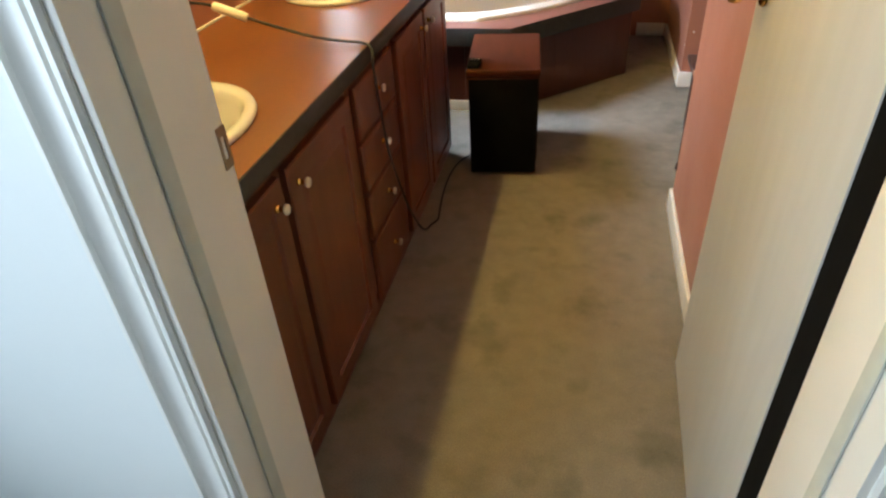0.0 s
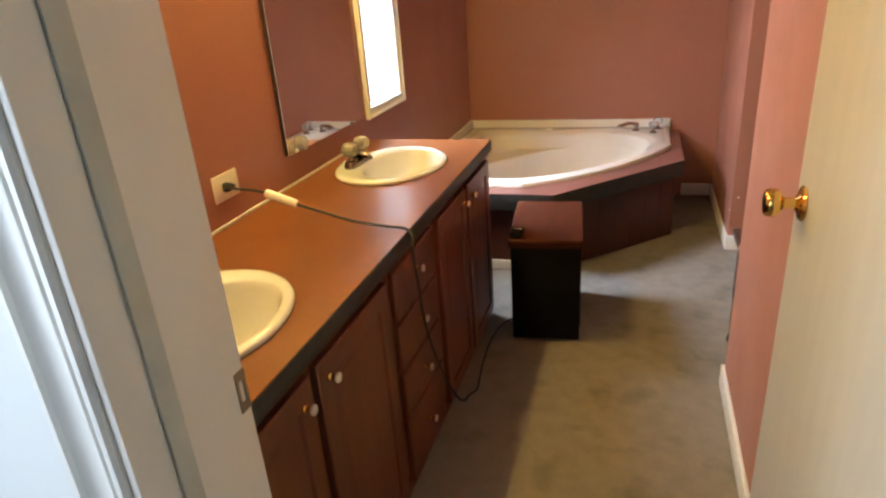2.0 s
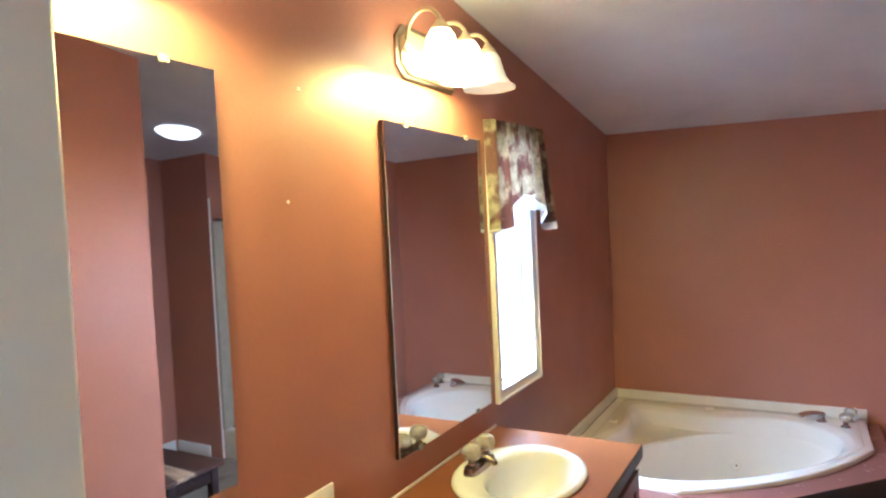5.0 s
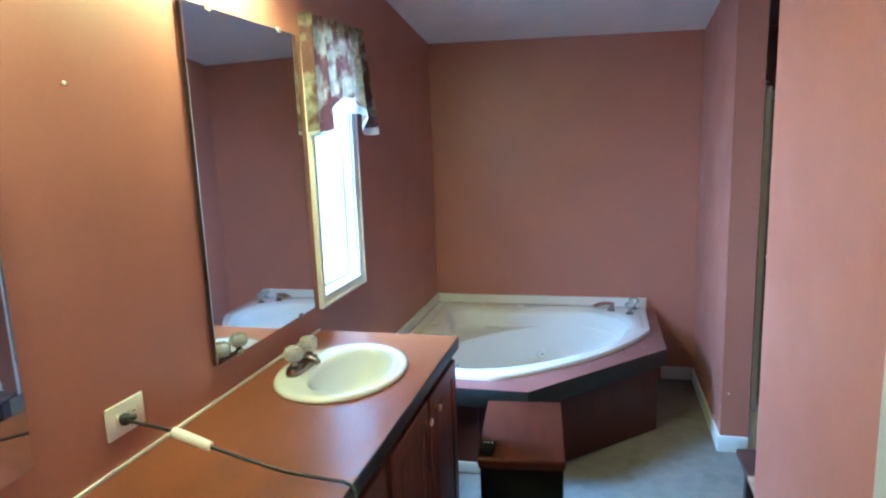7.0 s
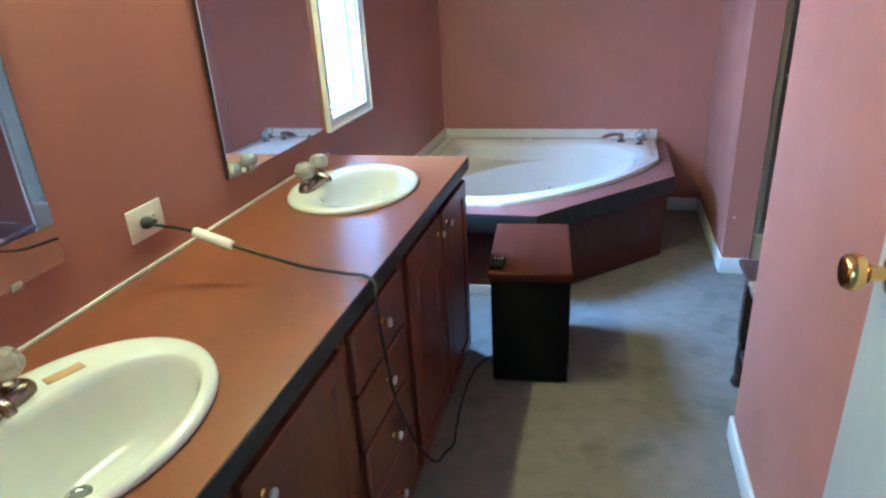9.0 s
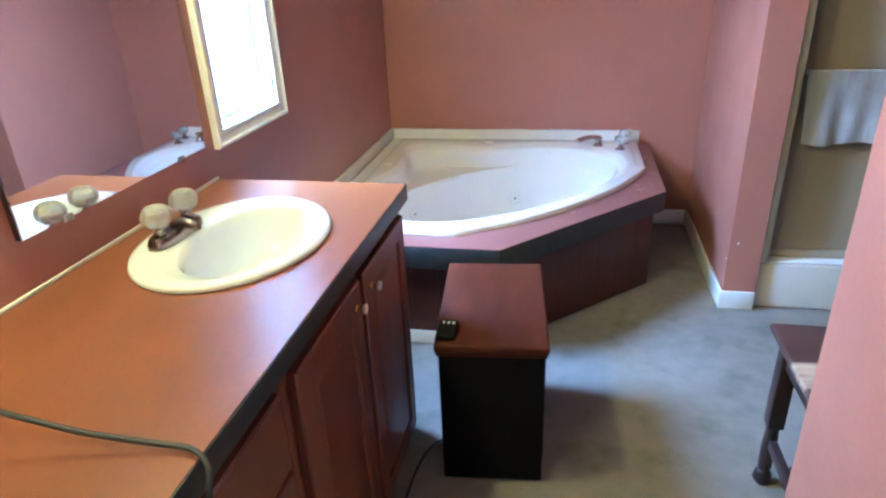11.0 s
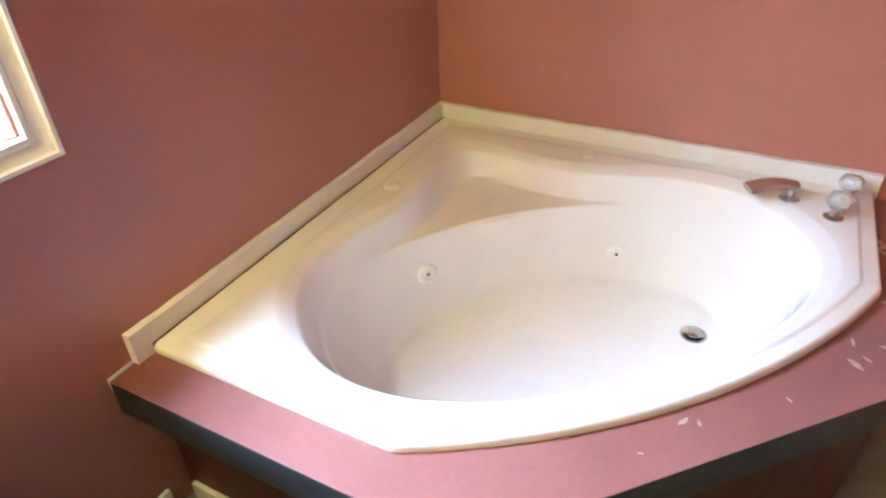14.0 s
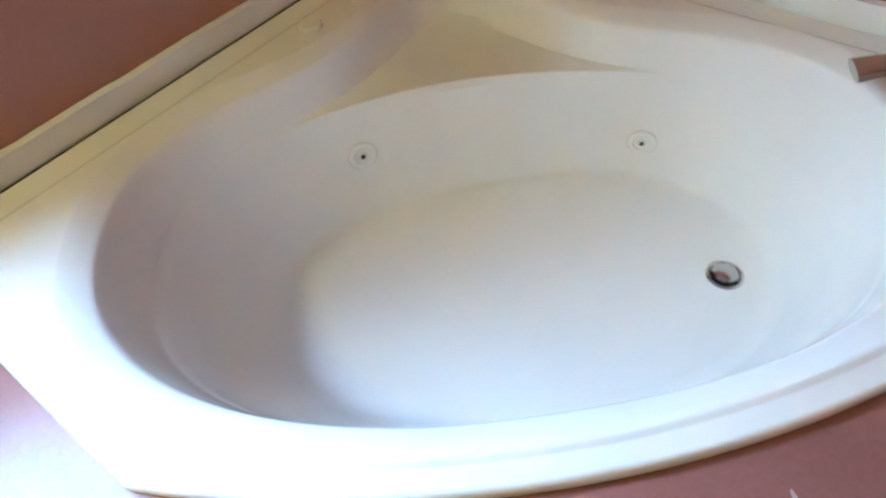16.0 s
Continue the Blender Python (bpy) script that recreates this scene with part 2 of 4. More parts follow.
# u, v, w of a plate stood up: along y and z with thickness along x, or along x and z with thickness along y
UP_YZ = Matrix(((0, 0, 1, 0), (1, 0, 0, 0), (0, 1, 0, 0), (0, 0, 0, 1)))
UP_XZ = Matrix(((1, 0, 0, 0), (0, 0, 1, 0), (0, 1, 0, 0), (0, 0, 0, 1)))


def roof(y):
    return 2.18 + 0.135 * (4.0 - y)


# ---- structure ----
W0, W1, D1 = 0.73, 1.45, 2.03
structure("floor", plate(bmesh.new(), rect(-0.12, 3.7, -3.3, 4.12), [], -0.06, 0.0), CARPET, "blue-grey cut pile carpet with trodden patches")
win = rect(2.215, 2.590, 0.97, 1.98)
structure("wall_west", plate(bmesh.new(), [(0.10, 0), (4.0, 0), (4.0, roof(4.0)), (0.10, roof(0.10))], [win], -0.12, 0.0, UP_YZ), PAINT, "terracotta painted wall with a window")
structure("wall_north", plate(bmesh.new(), [(-0.12, 0), (3.3, 0), (3.3, roof(4.0)), (-0.12, roof(4.0))], [], 4.0, 4.1, UP_XZ), PAINT, "terracotta painted end wall behind the tub")
structure("wall_partition", plate(bmesh.new(), [(0.10, 0), (1.735, 0), (1.735, roof(1.735)), (0.10, roof(0.10))], [], 1.522, 1.63, UP_YZ), PAINT, "terracotta painted partition beside the door")
structure("wall_pillar", plate(bmesh.new(), [(3.06, 0), (4.0, 0), (4.0, roof(4.0)), (3.06, roof(3.06))], [], 1.668, 1.795, UP_YZ), PAINT, "terracotta painted wall end between tub and shower")
structure("wall_east", plate(bmesh.new(), [(0.10, 0), (4.0, 0), (4.0, roof(4.0)), (0.10, roof(0.10))], [], 3.2, 3.3, UP_YZ), PAINT, "terracotta painted wall of the nook")
structure("wall_shower_side", plate(bmesh.new(), [(3.06, 0), (4.0, 0), (4.0, roof(4.0)), (3.06, roof(3.06))], [], 2.70, 3.2, UP_YZ), PAINT, "terracotta painted wall beside the shower")
door_hole = [(-0.12, 0), (W0 - 0.02, 0), (W0 - 0.02, D1 + 0.02), (W1 + 0.02, D1 + 0.02), (W1 + 0.02, 0), (3.3, 0), (3.3, roof(0.1)), (-0.12, roof(0.1))]
structure("wall_entry_inner", plate(bmesh.new(), door_hole, [], 0.03, 0.10, UP_XZ), PAINT, "terracotta painted wall with the doorway")
structure("wall_entry_outer", plate(bmesh.new(), door_hole, [], -0.070, 0.028, UP_XZ), WHITE_WALL, "white painted bedroom wall with the doorway")
cs = bmesh.new()
plate(cs, rect(-0.12, 3.3, 0.10, 4.1), [], 0.0, 0.08)
for v in cs.verts:
    v.co.z += roof(v.co.y) - 0.021 * v.co.x
structure("ceiling", cs, CEIL, "sloping white textured ceiling")
# bedroom behind the doorway
structure("wall_bedroom_west", plate(bmesh.new(), rect(-3.3, -0.0705, 0, 2.8), [rect(-1.4, -0.5, 0.7, 1.8)], -0.12, 0.0, UP_YZ), WHITE_WALL, "white bedroom wall with a window")
structure("wall_bedroom_east", plate(bmesh.new(), rect(-3.3, -0.0705, 0, 2.8), [], 3.3, 3.4, UP_YZ), WHITE_WALL, "white bedroom wall")
structure("wall_bedroom_south", plate(bmesh.new(), rect(-0.12, 3.4, 0, 2.8), [], -3.4, -3.3, UP_XZ), WHITE_WALL, "white bedroom wall")
structure("ceiling_bedroom", plate(bmesh.new(), rect(-0.12, 3.4, -3.4, 0.1), [], 2.8, 2.86), CEIL, "white bedroom ceiling")
structure("backdrop", a_box(-1.52, -1.5, -4.0, 9.0, -2.0, 6.0), SKYGLOW, "bright overcast sky outside the window")


def baseboard(name, x0, x1, y0, y1):
    structure(name, a_box(x0, x1, y0, y1, 0.0, 0.085, 0.006, 2), TRIM, "white painted baseboard", smooth=True)


baseboard("baseboard_partition", 1.508, 1.522, 0.90, 1.735)
baseboard("baseboard_partition_end", 1.508, 1.644, 1.736, 1.749)
baseboard("baseboard_pillar", 1.654, 1.668, 3.06, 3.985)
baseboard("baseboard_pillar_end", 1.654, 1.795, 3.046, 3.059)
baseboard("baseboard_north", 1.47, 1.653, 3.986, 4.0)
baseboard("baseboard_west", 0.0, 0.014, 2.15, 2.58)
baseboard("baseboard_east", 3.186, 3.2, 0.15, 3.04)
baseboard("baseboard_shower_side", 2.818, 3.18, 3.046, 3.06)

# doorway lining, stops, casings
for nm, x0, x1 in (("jamb_left", W0 - 0.02, W0), ("jamb_right", W1, W1 + 0.02)):
    structure(nm, a_box(x0, x1, -0.077, 0.106, 0.0, D1 + 0.02, 0.002), JAMB, "cream painted door jamb", smooth=True)
structure("jamb_head", a_box(W0, W1, -0.077, 0.106, D1, D1 + 0.02, 0.002), JAMB, "cream painted door jamb head", smooth=True)
# The shadow line beside each stop is put into its grey colour.
for nm, x0, x1 in (("stop_left", W0, W0 + 0.005), ("stop_right", W1 - 0.005, W1)):
    structure(nm, a_box(x0, x1, -0.031, -0.004, 0.0, D1, 0.003), GREY, "thin door stop with its shadow line put into the grey colour", smooth=True)


def casing(name, x_in, sign, y, out):
    """Moulded upright casing: a stepped profile swept up."""
    prof = [(0.004, 0), (0.004, 0.010), (0.008, 0.014), (0.014, 0.014), (0.0165, 0.007), (0.019, 0.007), (0.022, 0.012), (0.032, 0.010), (0.042, 0.014), (0.048, 0.019), (0.0505, 0.012), (0.053, 0.012), (0.055, 0.020), (0.061, 0.020), (0.062, 0.0)]
    rings = [[(x_in + sign * u, y + out * w, z) for u, w in prof] for z in (0.0, D1 + 0.065)]
    structure(name, loft(bmesh.new(), rings, True, True), TRIM, "white moulded door casing", smooth=True)


casing("trim_casing_left", W0 - 0.006, -1, -0.0703, -1)
casing("trim_casing_right", W1 + 0.006, 1, -0.0703, -1)
casing("trim_casing_inner_left", W0 - 0.006, -1, 0.1003, 1)
structure("trim_casing_head", a_box(W0 - 0.068, W1 + 0.068, -0.087, -0.0703, D1 + 0.004, D1 + 0.062, 0.004), TRIM, "white moulded door casing head", smooth=True)

# strike plate on the latch-side jamb
st = plate(bmesh.new(), rect(0.086, 0.1045, 1.002, 1.056), [rect(0.090, 0.099, 1.014, 1.044)], W0, W0 + 0.002, UP_YZ)
structure("strike_plate", st, NICKEL, "small worn metal strike plate on the jamb")

# the open door, hinged on the far jamb
HINGE = Vector((1.486, 0.174, 0))
DOORTURN = -1.5
door = tagged(thing("door_1", (HINGE.x, HINGE.y, 0.012), "open cream hollow-core door with a brass knob", "door", turn=DOORTURN), kind="structure")
DM = pose(HINGE.x, HINGE.y, 0.012, 0, 0, DOORTURN)


def in_door(bm):
    bm.transform(DM)
    return bm


part("door_leaf", in_door(a_box(-0.036, 0.0, 0.0, 0.685, 0.0, 2.0, 0.002)), DOOR, door)
part("latch_plate", in_door(a_box(-0.030, -0.006, 0.6845, 0.6865, 0.995, 1.055, 0.0005)), BRASS, door)
for side, sx in ((-0.036, -1), (0.0, 1)):
    turn_out = Matrix.Translation((side, 0.618, 1.035)) @ Matrix.Rotation(radians(90 * sx), 4, "Y")
    kb = bmesh.new()
    lathe(kb, [(0.001, 0.0), (0.031, 0.0), (0.033, 0.003), (0.030, 0.008), (0.016, 0.012), (0.0105, 0.016), (0.0105, 0.034)], turn_out, 28, (True, False))
    lathe(kb, [(0.0105, 0.034), (0.018, 0.037), (0.0255, 0.044), (0.0275, 0.053), (0.025, 0.062), (0.021, 0.066), (0.001, 0.067)], turn_out, 28, (False, True))
    part("knob", in_door(kb), BRASS, door, "polished brass door knob")
# Added black strip stands in for the darkness of the open hinge gap.
part("gap_shadow", a_box(1.4525, 1.4605, 0.1075, 0.1735, 0.005, 2.0), BLACK, door, "black strip standing in for the shade in the hinge gap", smooth=False)
for hz in (0.15, 1.75):
    hb = bmesh.new()
    lathe(hb, [(0.001, 0.0), (0.006, 0.0), (0.006, 0.085), (0.001, 0.085)], Matrix.Translation((0.004, -0.006, hz)), 12)
    box(hb, -0.030, 0.0, -0.0025, 0.0, hz, hz + 0.085)
    part("hinge", in_door(hb), BRASS, door)

# window
wd = tagged(thing("window_1", (0, 2.43, 0.92), "narrow white-framed window with overexposed daylight", "window"), kind="structure")
CASING = ((0.0, 0.0005), (0.0, 0.010), (0.003, 0.013), (0.011, 0.013), (0.015, 0.010), (0.026, 0.012), (0.036, 0.017), (0.039, 0.022), (0.0455, 0.022), (0.0485, 0.018), (0.0485, 0.0005))
part("casing", loft(bmesh.new(), [[(x, 2.2137 - d, 0.9687 - d), (x, 2.5943 + d, 0.9687 - d), (x, 2.5943 + d, 1.9813 + d), (x, 2.2137 - d, 1.9813 + d)] for d, x in CASING]), TRIM, wd, "white mitred casing", angle=25)
for y0, y1, z0, z1 in ((2.2152, 2.219, 0.9702, 1.9798), (2.586, 2.5898, 0.9702, 1.9798), (2.2192, 2.5858, 0.9702, 0.974), (2.2192, 2.5858, 1.976, 1.9798)):
    part("liner", a_box(-0.119, 0.0004, y0, y1, z0, z1), TRIM, wd, smooth=False)
for y0, y1, z0, z1 in ((2.2195, 2.229, 0.9745, 1.9755), (2.576, 2.5855, 0.9745, 1.9755), (2.2295, 2.5755, 0.9745, 0.985), (2.2295, 2.5755, 1.965, 1.9755)):
    part("window_frame", a_box(-0.075, -0.04, y0, y1, z0, z1, 0.003), VINYL, wd)
for z0, z1 in ((0.984, 1.966),):
    pn = part("pane", a_box(-0.060, -0.056, 2.228, 2.577, z0, z1), GLASS, wd, smooth=False)
    pn.visible_shadow = False

# ---- vanity ----
VF, VT, VE = 0.570, 0.835, 2.155
SINKS = ((0.284, 0.517), (0.279, 1.735))


def cabinet(y0, y1, doors, label):
    c = thing("vanity_cabinet", (0, y0, 0), label, "cabinet", "vanity cabinets")
    b = bmesh.new()
    top = VT - 0.047
    box(b, 0.004, 0.530, y0, y0 + 0.014, 0.0, top)
    box(b, 0.004, 0.530, y1 - 0.014, y1, 0.0, top)
    box(b, 0.004, 0.530, y0 + 0.014, y1 - 0.014, 0.05, 0.064)
    box(b, 0.004, 0.012, y0 + 0.014, y1 - 0.014, 0.064, top)
    part("body", b, CHERRY, c)
    f = bmesh.new()
    box(f, 0.531, 0.549, y0, y1, 0.0, 0.075, 0.0015)
    box(f, 0.531, 0.549, y0, y1, 0.745, top, 0.0015)
    cuts = sorted({y0, y1} | {v for d in doors for v in (d[0] + 0.012, d[1] - 0.012)})
    box(f, 0.531, 0.549, cuts[0], cuts[1], 0.0755, 0.7445, 0.0015)
    box(f, 0.531, 0.549, cuts[-2], cuts[-1], 0.0755, 0.7445, 0.0015)
    if len(cuts) == 6:
        box(f, 0.531, 0.549, cuts[2], cuts[3], 0.0755, 0.7445, 0.0015)
    part("face_frame", f, CHERRY, c)
    return c


def front(c, name, y0, y1, z0, z1, knob_y, knob_z, panel=True):
    """A door or drawer front with a raised field, a worn knob and its nub."""
    b = bmesh.new()
    x0, x1 = 0.550, 0.568
    if panel:
        e = 0.052
        rings = []
        for inset, x in ((0, x0), (0, x1 - 0.003), (0.004, x1), (e, x1), (e + 0.006, x1 - 0.007), (e + 0.012, x1 - 0.007), (e + 0.030, x1 - 0.001), (e + 0.031, x1 - 0.001)):
            rings.append([(x, y0 + inset, z0 + inset), (x, y1 - inset, z0 + inset), (x, y1 - inset, z1 - inset), (x, y0 + inset, z1 - inset)])
        loft(b, rings, True, True)
    else:
        rings = []
        for inset, x in ((0, x0), (0, x1 - 0.006), (0.004, x1 - 0.002), (0.012, x1), (0.013, x1)):
            rings.append([(x, y0 + inset, z0 + inset), (x, y1 - inset, z0 + inset), (x, y1 - inset, z1 - inset), (x, y0 + inset, z1 - inset)])
        loft(b, rings, True, True)
    d = part(name, b, CHERRY, c, angle=20)
    k = bmesh.new()
    lathe(k, [(0.001, 0.0), (0.009, 0.0), (0.0085, 0.004), (0.0055, 0.007), (0.005, 0.014), (0.006, 0.016)], Matrix.Translation((x1, knob_y, knob_z)) @ Matrix.Rotation(radians(90), 4, "Y"), 16, (True, True))
    part("knob_stem", k, BRASS, d)
    k = bmesh.new()
    lathe(k, [(0.005, 0.016), (0.009, 0.0175), (0.0120, 0.021), (0.0118, 0.025), (0.008, 0.028), (0.001, 0.029)], Matrix.Translation((x1, knob_y, knob_z)) @ Matrix.Rotation(radians(90), 4, "Y"), 18, (True, True))
    part("knob", k, PORCELAIN, d, "white porcelain knob")


KZ = 0.712
c1 = cabinet(0.112, 0.936, ((0.13, 0.495), (0.52, 0.915)), "cherry vanity cabinet with two raised-panel doors below a sink")
front(c1, "door", 0.135, 0.492, 0.05, 0.762, 0.450, KZ)
front(c1, "door", 0.520, 0.912, 0.05, 0.762, 0.562, KZ)
c2 = cabinet(0.937, 1.340, ((0.957, 1.320),), "cherry vanity cabinet with four drawers")
for z0, z1, kz in ((0.607, 0.762, 0.702), (0.447, 0.595, 0.535), (0.285, 0.435, 0.362), (0.05, 0.273, 0.165)):
    front(c2, "drawer", 0.965, 1.312, z0, z1, 1.134, kz, False)
c3 = cabinet(1.341, VE - 0.02, ((1.36, 1.715), (1.74, 2.11)), "cherry vanity cabinet with two raised-panel doors below a sink")
front(c3, "door", 1.366, 1.718, 0.05, 0.762, 1.676, KZ)
front(c3, "door", 1.742, 2.100, 0.05, 0.762, 1.784, KZ)

ct = thing("countertop", (0, 1.1, VT - 0.045), "cherry laminate vanity top with a charcoal edge", "countertop")
top_outer = rect(0.004, VF - 0.0015, 0.112, VE - 0.0015)
part("top", plate(bmesh.new(), top_outer, [ellipse(cx, cy, 0.180, 0.228) for cx, cy in SINKS], VT - 0.02, VT), LAMINATE, ct, smooth=False)
part("edge_band", a_box(VF - 0.012, VF + 0.001, 0.112, VE + 0.001, VT - 0.047, VT - 0.002, 0.0015), CHARCOAL, ct, "charcoal laminate edge")
part("edge_band", a_box(0.004, VF - 0.0125, VE - 0.012, VE + 0.001, VT - 0.047, VT - 0.002, 0.0015), CHARCOAL, ct, "charcoal laminate edge")
structure("trim_counter", a_box(0.0005, 0.008, 0.112, VE - 0.004, VT + 0.0005, VT + 0.009, 0.002), TRIM, "thin cream strip along the vanity top", smooth=True)


def sink(cx, cy, label, rests):
    s = thing("oval_sink", (cx, cy, VT), label, "sink", "vanity sinks")
    rings = []
    n = 64
    for a, b, z, dx in ((0.182, 0.230, -0.006, 0), (0.206, 0.256, 0.001, 0), (0.2075, 0.2575, 0.006, 0), (0.203, 0.253, 0.013, 0), (0.193, 0.243, 0.016, 0), (0.180, 0.232, 0.0155, 0.004), (0.142, 0.208, 0.014, 0.040),
                        (0.135, 0.201, 0.008, 0.042), (0.130, 0.195, -0.010, 0.042), (0.121, 0.181, -0.055, 0.036), (0.100, 0.146, -0.105, 0.020), (0.068, 0.094, -0.134, -0.005), (0.030, 0.034, -0.143, -0.030), (0.023, 0.023, -0.146, -0.034)):
        rings.append([(cx + dx + a * math.cos(2 * math.pi * i / n), cy + b * math.sin(2 * math.pi * i / n), VT + z) for i in range(n)])
    part("basin", loft(bmesh.new(), rings, False, True), CREAM, s, angle=60)
    d = bmesh.new()
    lathe(d, [(0.021, 0.0), (0.022, 0.003), (0.018, 0.0035), (0.016, 0.001), (0.001, 0.004)], Matrix.Translation((cx - 0.034, cy, VT - 0.1455)), 24)
    part("drain", d, CHROME, s, "chrome drain")
    for sy in rests:
        sr = a_box(-0.013, 0.013, -0.033, 0.033, 0.0, 0.0022, 0.001)
        sr.transform(pose(cx - 0.110, cy + sy * 0.108, VT + 0.0150, 0, 0, -22 * sy))
        part("soap_rest", sr, TAN, s, "tan soap rest in the rim")
    return s


sink(*SINKS[0], "cream oval drop-in sink beside the doorway", (-1, 1))
sink(*SINKS[1], "cream oval drop-in sink with a chrome faucet", ())


def basin_faucet(cx, cy):
    z = VT + 0.0155
    f = thing("sink_faucet", (cx, cy, z), "chrome two-handle faucet with clear acrylic knobs", "faucet")
    b = bmesh.new()
    rings = []
    for k, h in ((1.0, 0.0), (1.0, 0.012), (0.92, 0.022), (0.75, 0.027)):
        rings.append([(cx + x * k, cy + y * k, z + h) for x, y in ellipse(0, 0, 0.027, 0.088, 32, 3.2)])
    loft(b, rings, True, True)
    part("base", b, DARKCHROME, f)
    s = spline([(cx, cy, z + 0.022), (cx + 0.008, cy, z + 0.032), (cx + 0.03, cy, z + 0.034), (cx + 0.052, cy, z + 0.026), (cx + 0.057, cy, z + 0.016)], 6)
    part("spout", tube(bmesh.new(), s, lambda t: 0.013 - 0.004 * t, 14), DARKCHROME, f)
    for dy in (-0.052, 0.052):
        st = bmesh.new()
        lathe(st, [(0.015, 0.022), (0.013, 0.034), (0.008, 0.038), (0.008, 0.044)], Matrix.Translation((cx, cy + dy, z)), 18)
        part("stem", st, DARKCHROME, f)
        h = bmesh.new()
        seg = 16
        rings = []
        for r, hz in ((0.010, 0.042), (0.022, 0.046), (0.030, 0.056), (0.032, 0.068), (0.029, 0.080), (0.021, 0.089), (0.010, 0.092)):
            rings.append([(cx + r * (1 + 0.05 * (-1) ** i) * math.cos(2 * math.pi * i / seg), cy + dy + r * (1 + 0.05 * (-1) ** i) * math.sin(2 * math.pi * i / seg), z + hz) for i in range(seg)])
        loft(h, rings, True, True)
        part("handle", h, CRYSTAL, f, "clear faceted acrylic handle", angle=15)
    return f


basin_faucet(0.148, 1.712)
basin_faucet(0.150, 0.494)


def wall_mirror(y0, y1, z0, z1):
    m = thing("wall_mirror", (0, (y0 + y1) / 2, z0), "frameless wall mirror held by small clips", "mirror", "vanity mirrors")
    part("glass", a_box(0.0125, 0.0165, y0, y1, z0, z1, 0.0015, 1), MIRROR, m, smooth=False)
    part("backing", a_box(0.0006, 0.0123, y0 + 0.001, y1 - 0.001, z0 + 0.001, z1 - 0.001), BENCHLEG, m, "dark wooden backing")
    for y in (y0 + 0.12, y1 - 0.12):
        for z in (z0 - 0.006, z1 - 0.010):
            part("clip", a_box(0.0006, 0.020, y - 0.012, y + 0.012, z, z + 0.016, 0.002), CRYSTAL, m, "clear plastic clip")


wall_mirror(1.450, 2.098, 0.945, 1.962)
wall_mirror(0.205, 0.838, 0.960, 1.990)


def bell(x, y, z, lit, holder):
    """A flared glass bell with a scalloped rim at height z, and its brass cap."""
    prof = [(0.024, 0.120), (0.031, 0.116), (0.042, 0.098), (0.050, 0.066), (0.060, 0.034), (0.076, 0.010), (0.092, 0.0), (0.090, -0.003), (0.073, 0.008), (0.056, 0.034), (0.046, 0.066), (0.038, 0.096), (0.027, 0.112)]
    seg = 48
    rings = []
    for r, q in prof:
        wave = 0.022 if q < 0.02 else 0.0
        rings.append([(x + r * (1 + wave * math.cos(8 * a)) * math.cos(a), y + r * (1 + wave * math.cos(8 * a)) * math.sin(a), z + q) for a in (2 * math.pi * i / seg for i in range(seg))])
    part("shade", loft(bmesh.new(), rings), SHADE_ON if lit else SHADE_OFF, holder, "frosted bell glass shade")
    k = bmesh.new()
    lathe(k, [(0.001, 0.148), (0.012, 0.148), (0.016, 0.138), (0.029, 0.128), (0.031, 0.112), (0.028, 0.110)], Matrix.Translation((x, y, z)), 24)
    part("shade_cap", k, PALEBRASS, holder)
    g = bmesh.new()
    lathe(g, [(0.012, 0.105), (0.014, 0.085), (0.027, 0.062), (0.030, 0.046), (0.024, 0.030), (0.012, 0.022), (0.001, 0.020)], Matrix.Translation((x, y, z)), 20)
    if not lit:
        part("bulb", g, SHADE_OFF, holder, "dead frosted bulb with a weak added glow")
    else:
        g.free()


def sconce(yc, lit):
    s = thing("vanity_light", (0, yc, 2.10), "three-arm brass vanity light with frosted bell shades", "wall lamp", "vanity lights")
    b = bmesh.new()
    eight = [(-0.195, -0.045), (-0.155, -0.085), (0.155, -0.085), (0.195, -0.045), (0.195, 0.045), (0.155, 0.085), (-0.155, 0.085), (-0.195, 0.045)]
    loft(b, [[(x, yc + u * (1 - d / 0.195), 2.190 + w * (1 - d / 0.085)) for u, w in eight] for d, x in ((0.0, 0.0006), (0.0, 0.008), (0.006, 0.012), (0.012, 0.012))], True, True)
    part("backplate", b, NICKEL, s, "dark brass eight-sided backplate")
    b = bmesh.new()
    loft(b, [[(x, yc + u * (1 - d / 0.195), 2.190 + w * (1 - d / 0.085)) for u, w in eight] for d, x in ((0.014, 0.0123), (0.016, 0.020), (0.024, 0.026), (0.030, 0.027))], True, True)
    part("raised_plate", b, PALEBRASS, s, "polished raised centre plate")
    for i, on in enumerate(lit):
        y = yc - 0.165 + 0.165 * i
        path = spline([(0.026, y, 2.205), (0.040, y, 2.262), (0.075, y, 2.298), (0.118, y, 2.296), (0.146, y, 2.270), (0.150, y, 2.255)], 7)
        part("arm", tube(bmesh.new(), path, 0.0065, 10), PALEBRASS, s)
        k = bmesh.new()
        lathe(k, [(0.001, 0.0), (0.021, 0.0), (0.019, 0.008), (0.009, 0.012), (0.001, 0.013)], Matrix.Translation((0.0272, y, 2.200)) @ Matrix.Rotation(radians(90), 4, "Y"), 18)
        part("arm_collar", k, PALEBRASS, s)
        bell(0.150, y, 2.110, on, s)


sconce(1.745, (True, True, False))
sconce(0.53, (True, True, True))

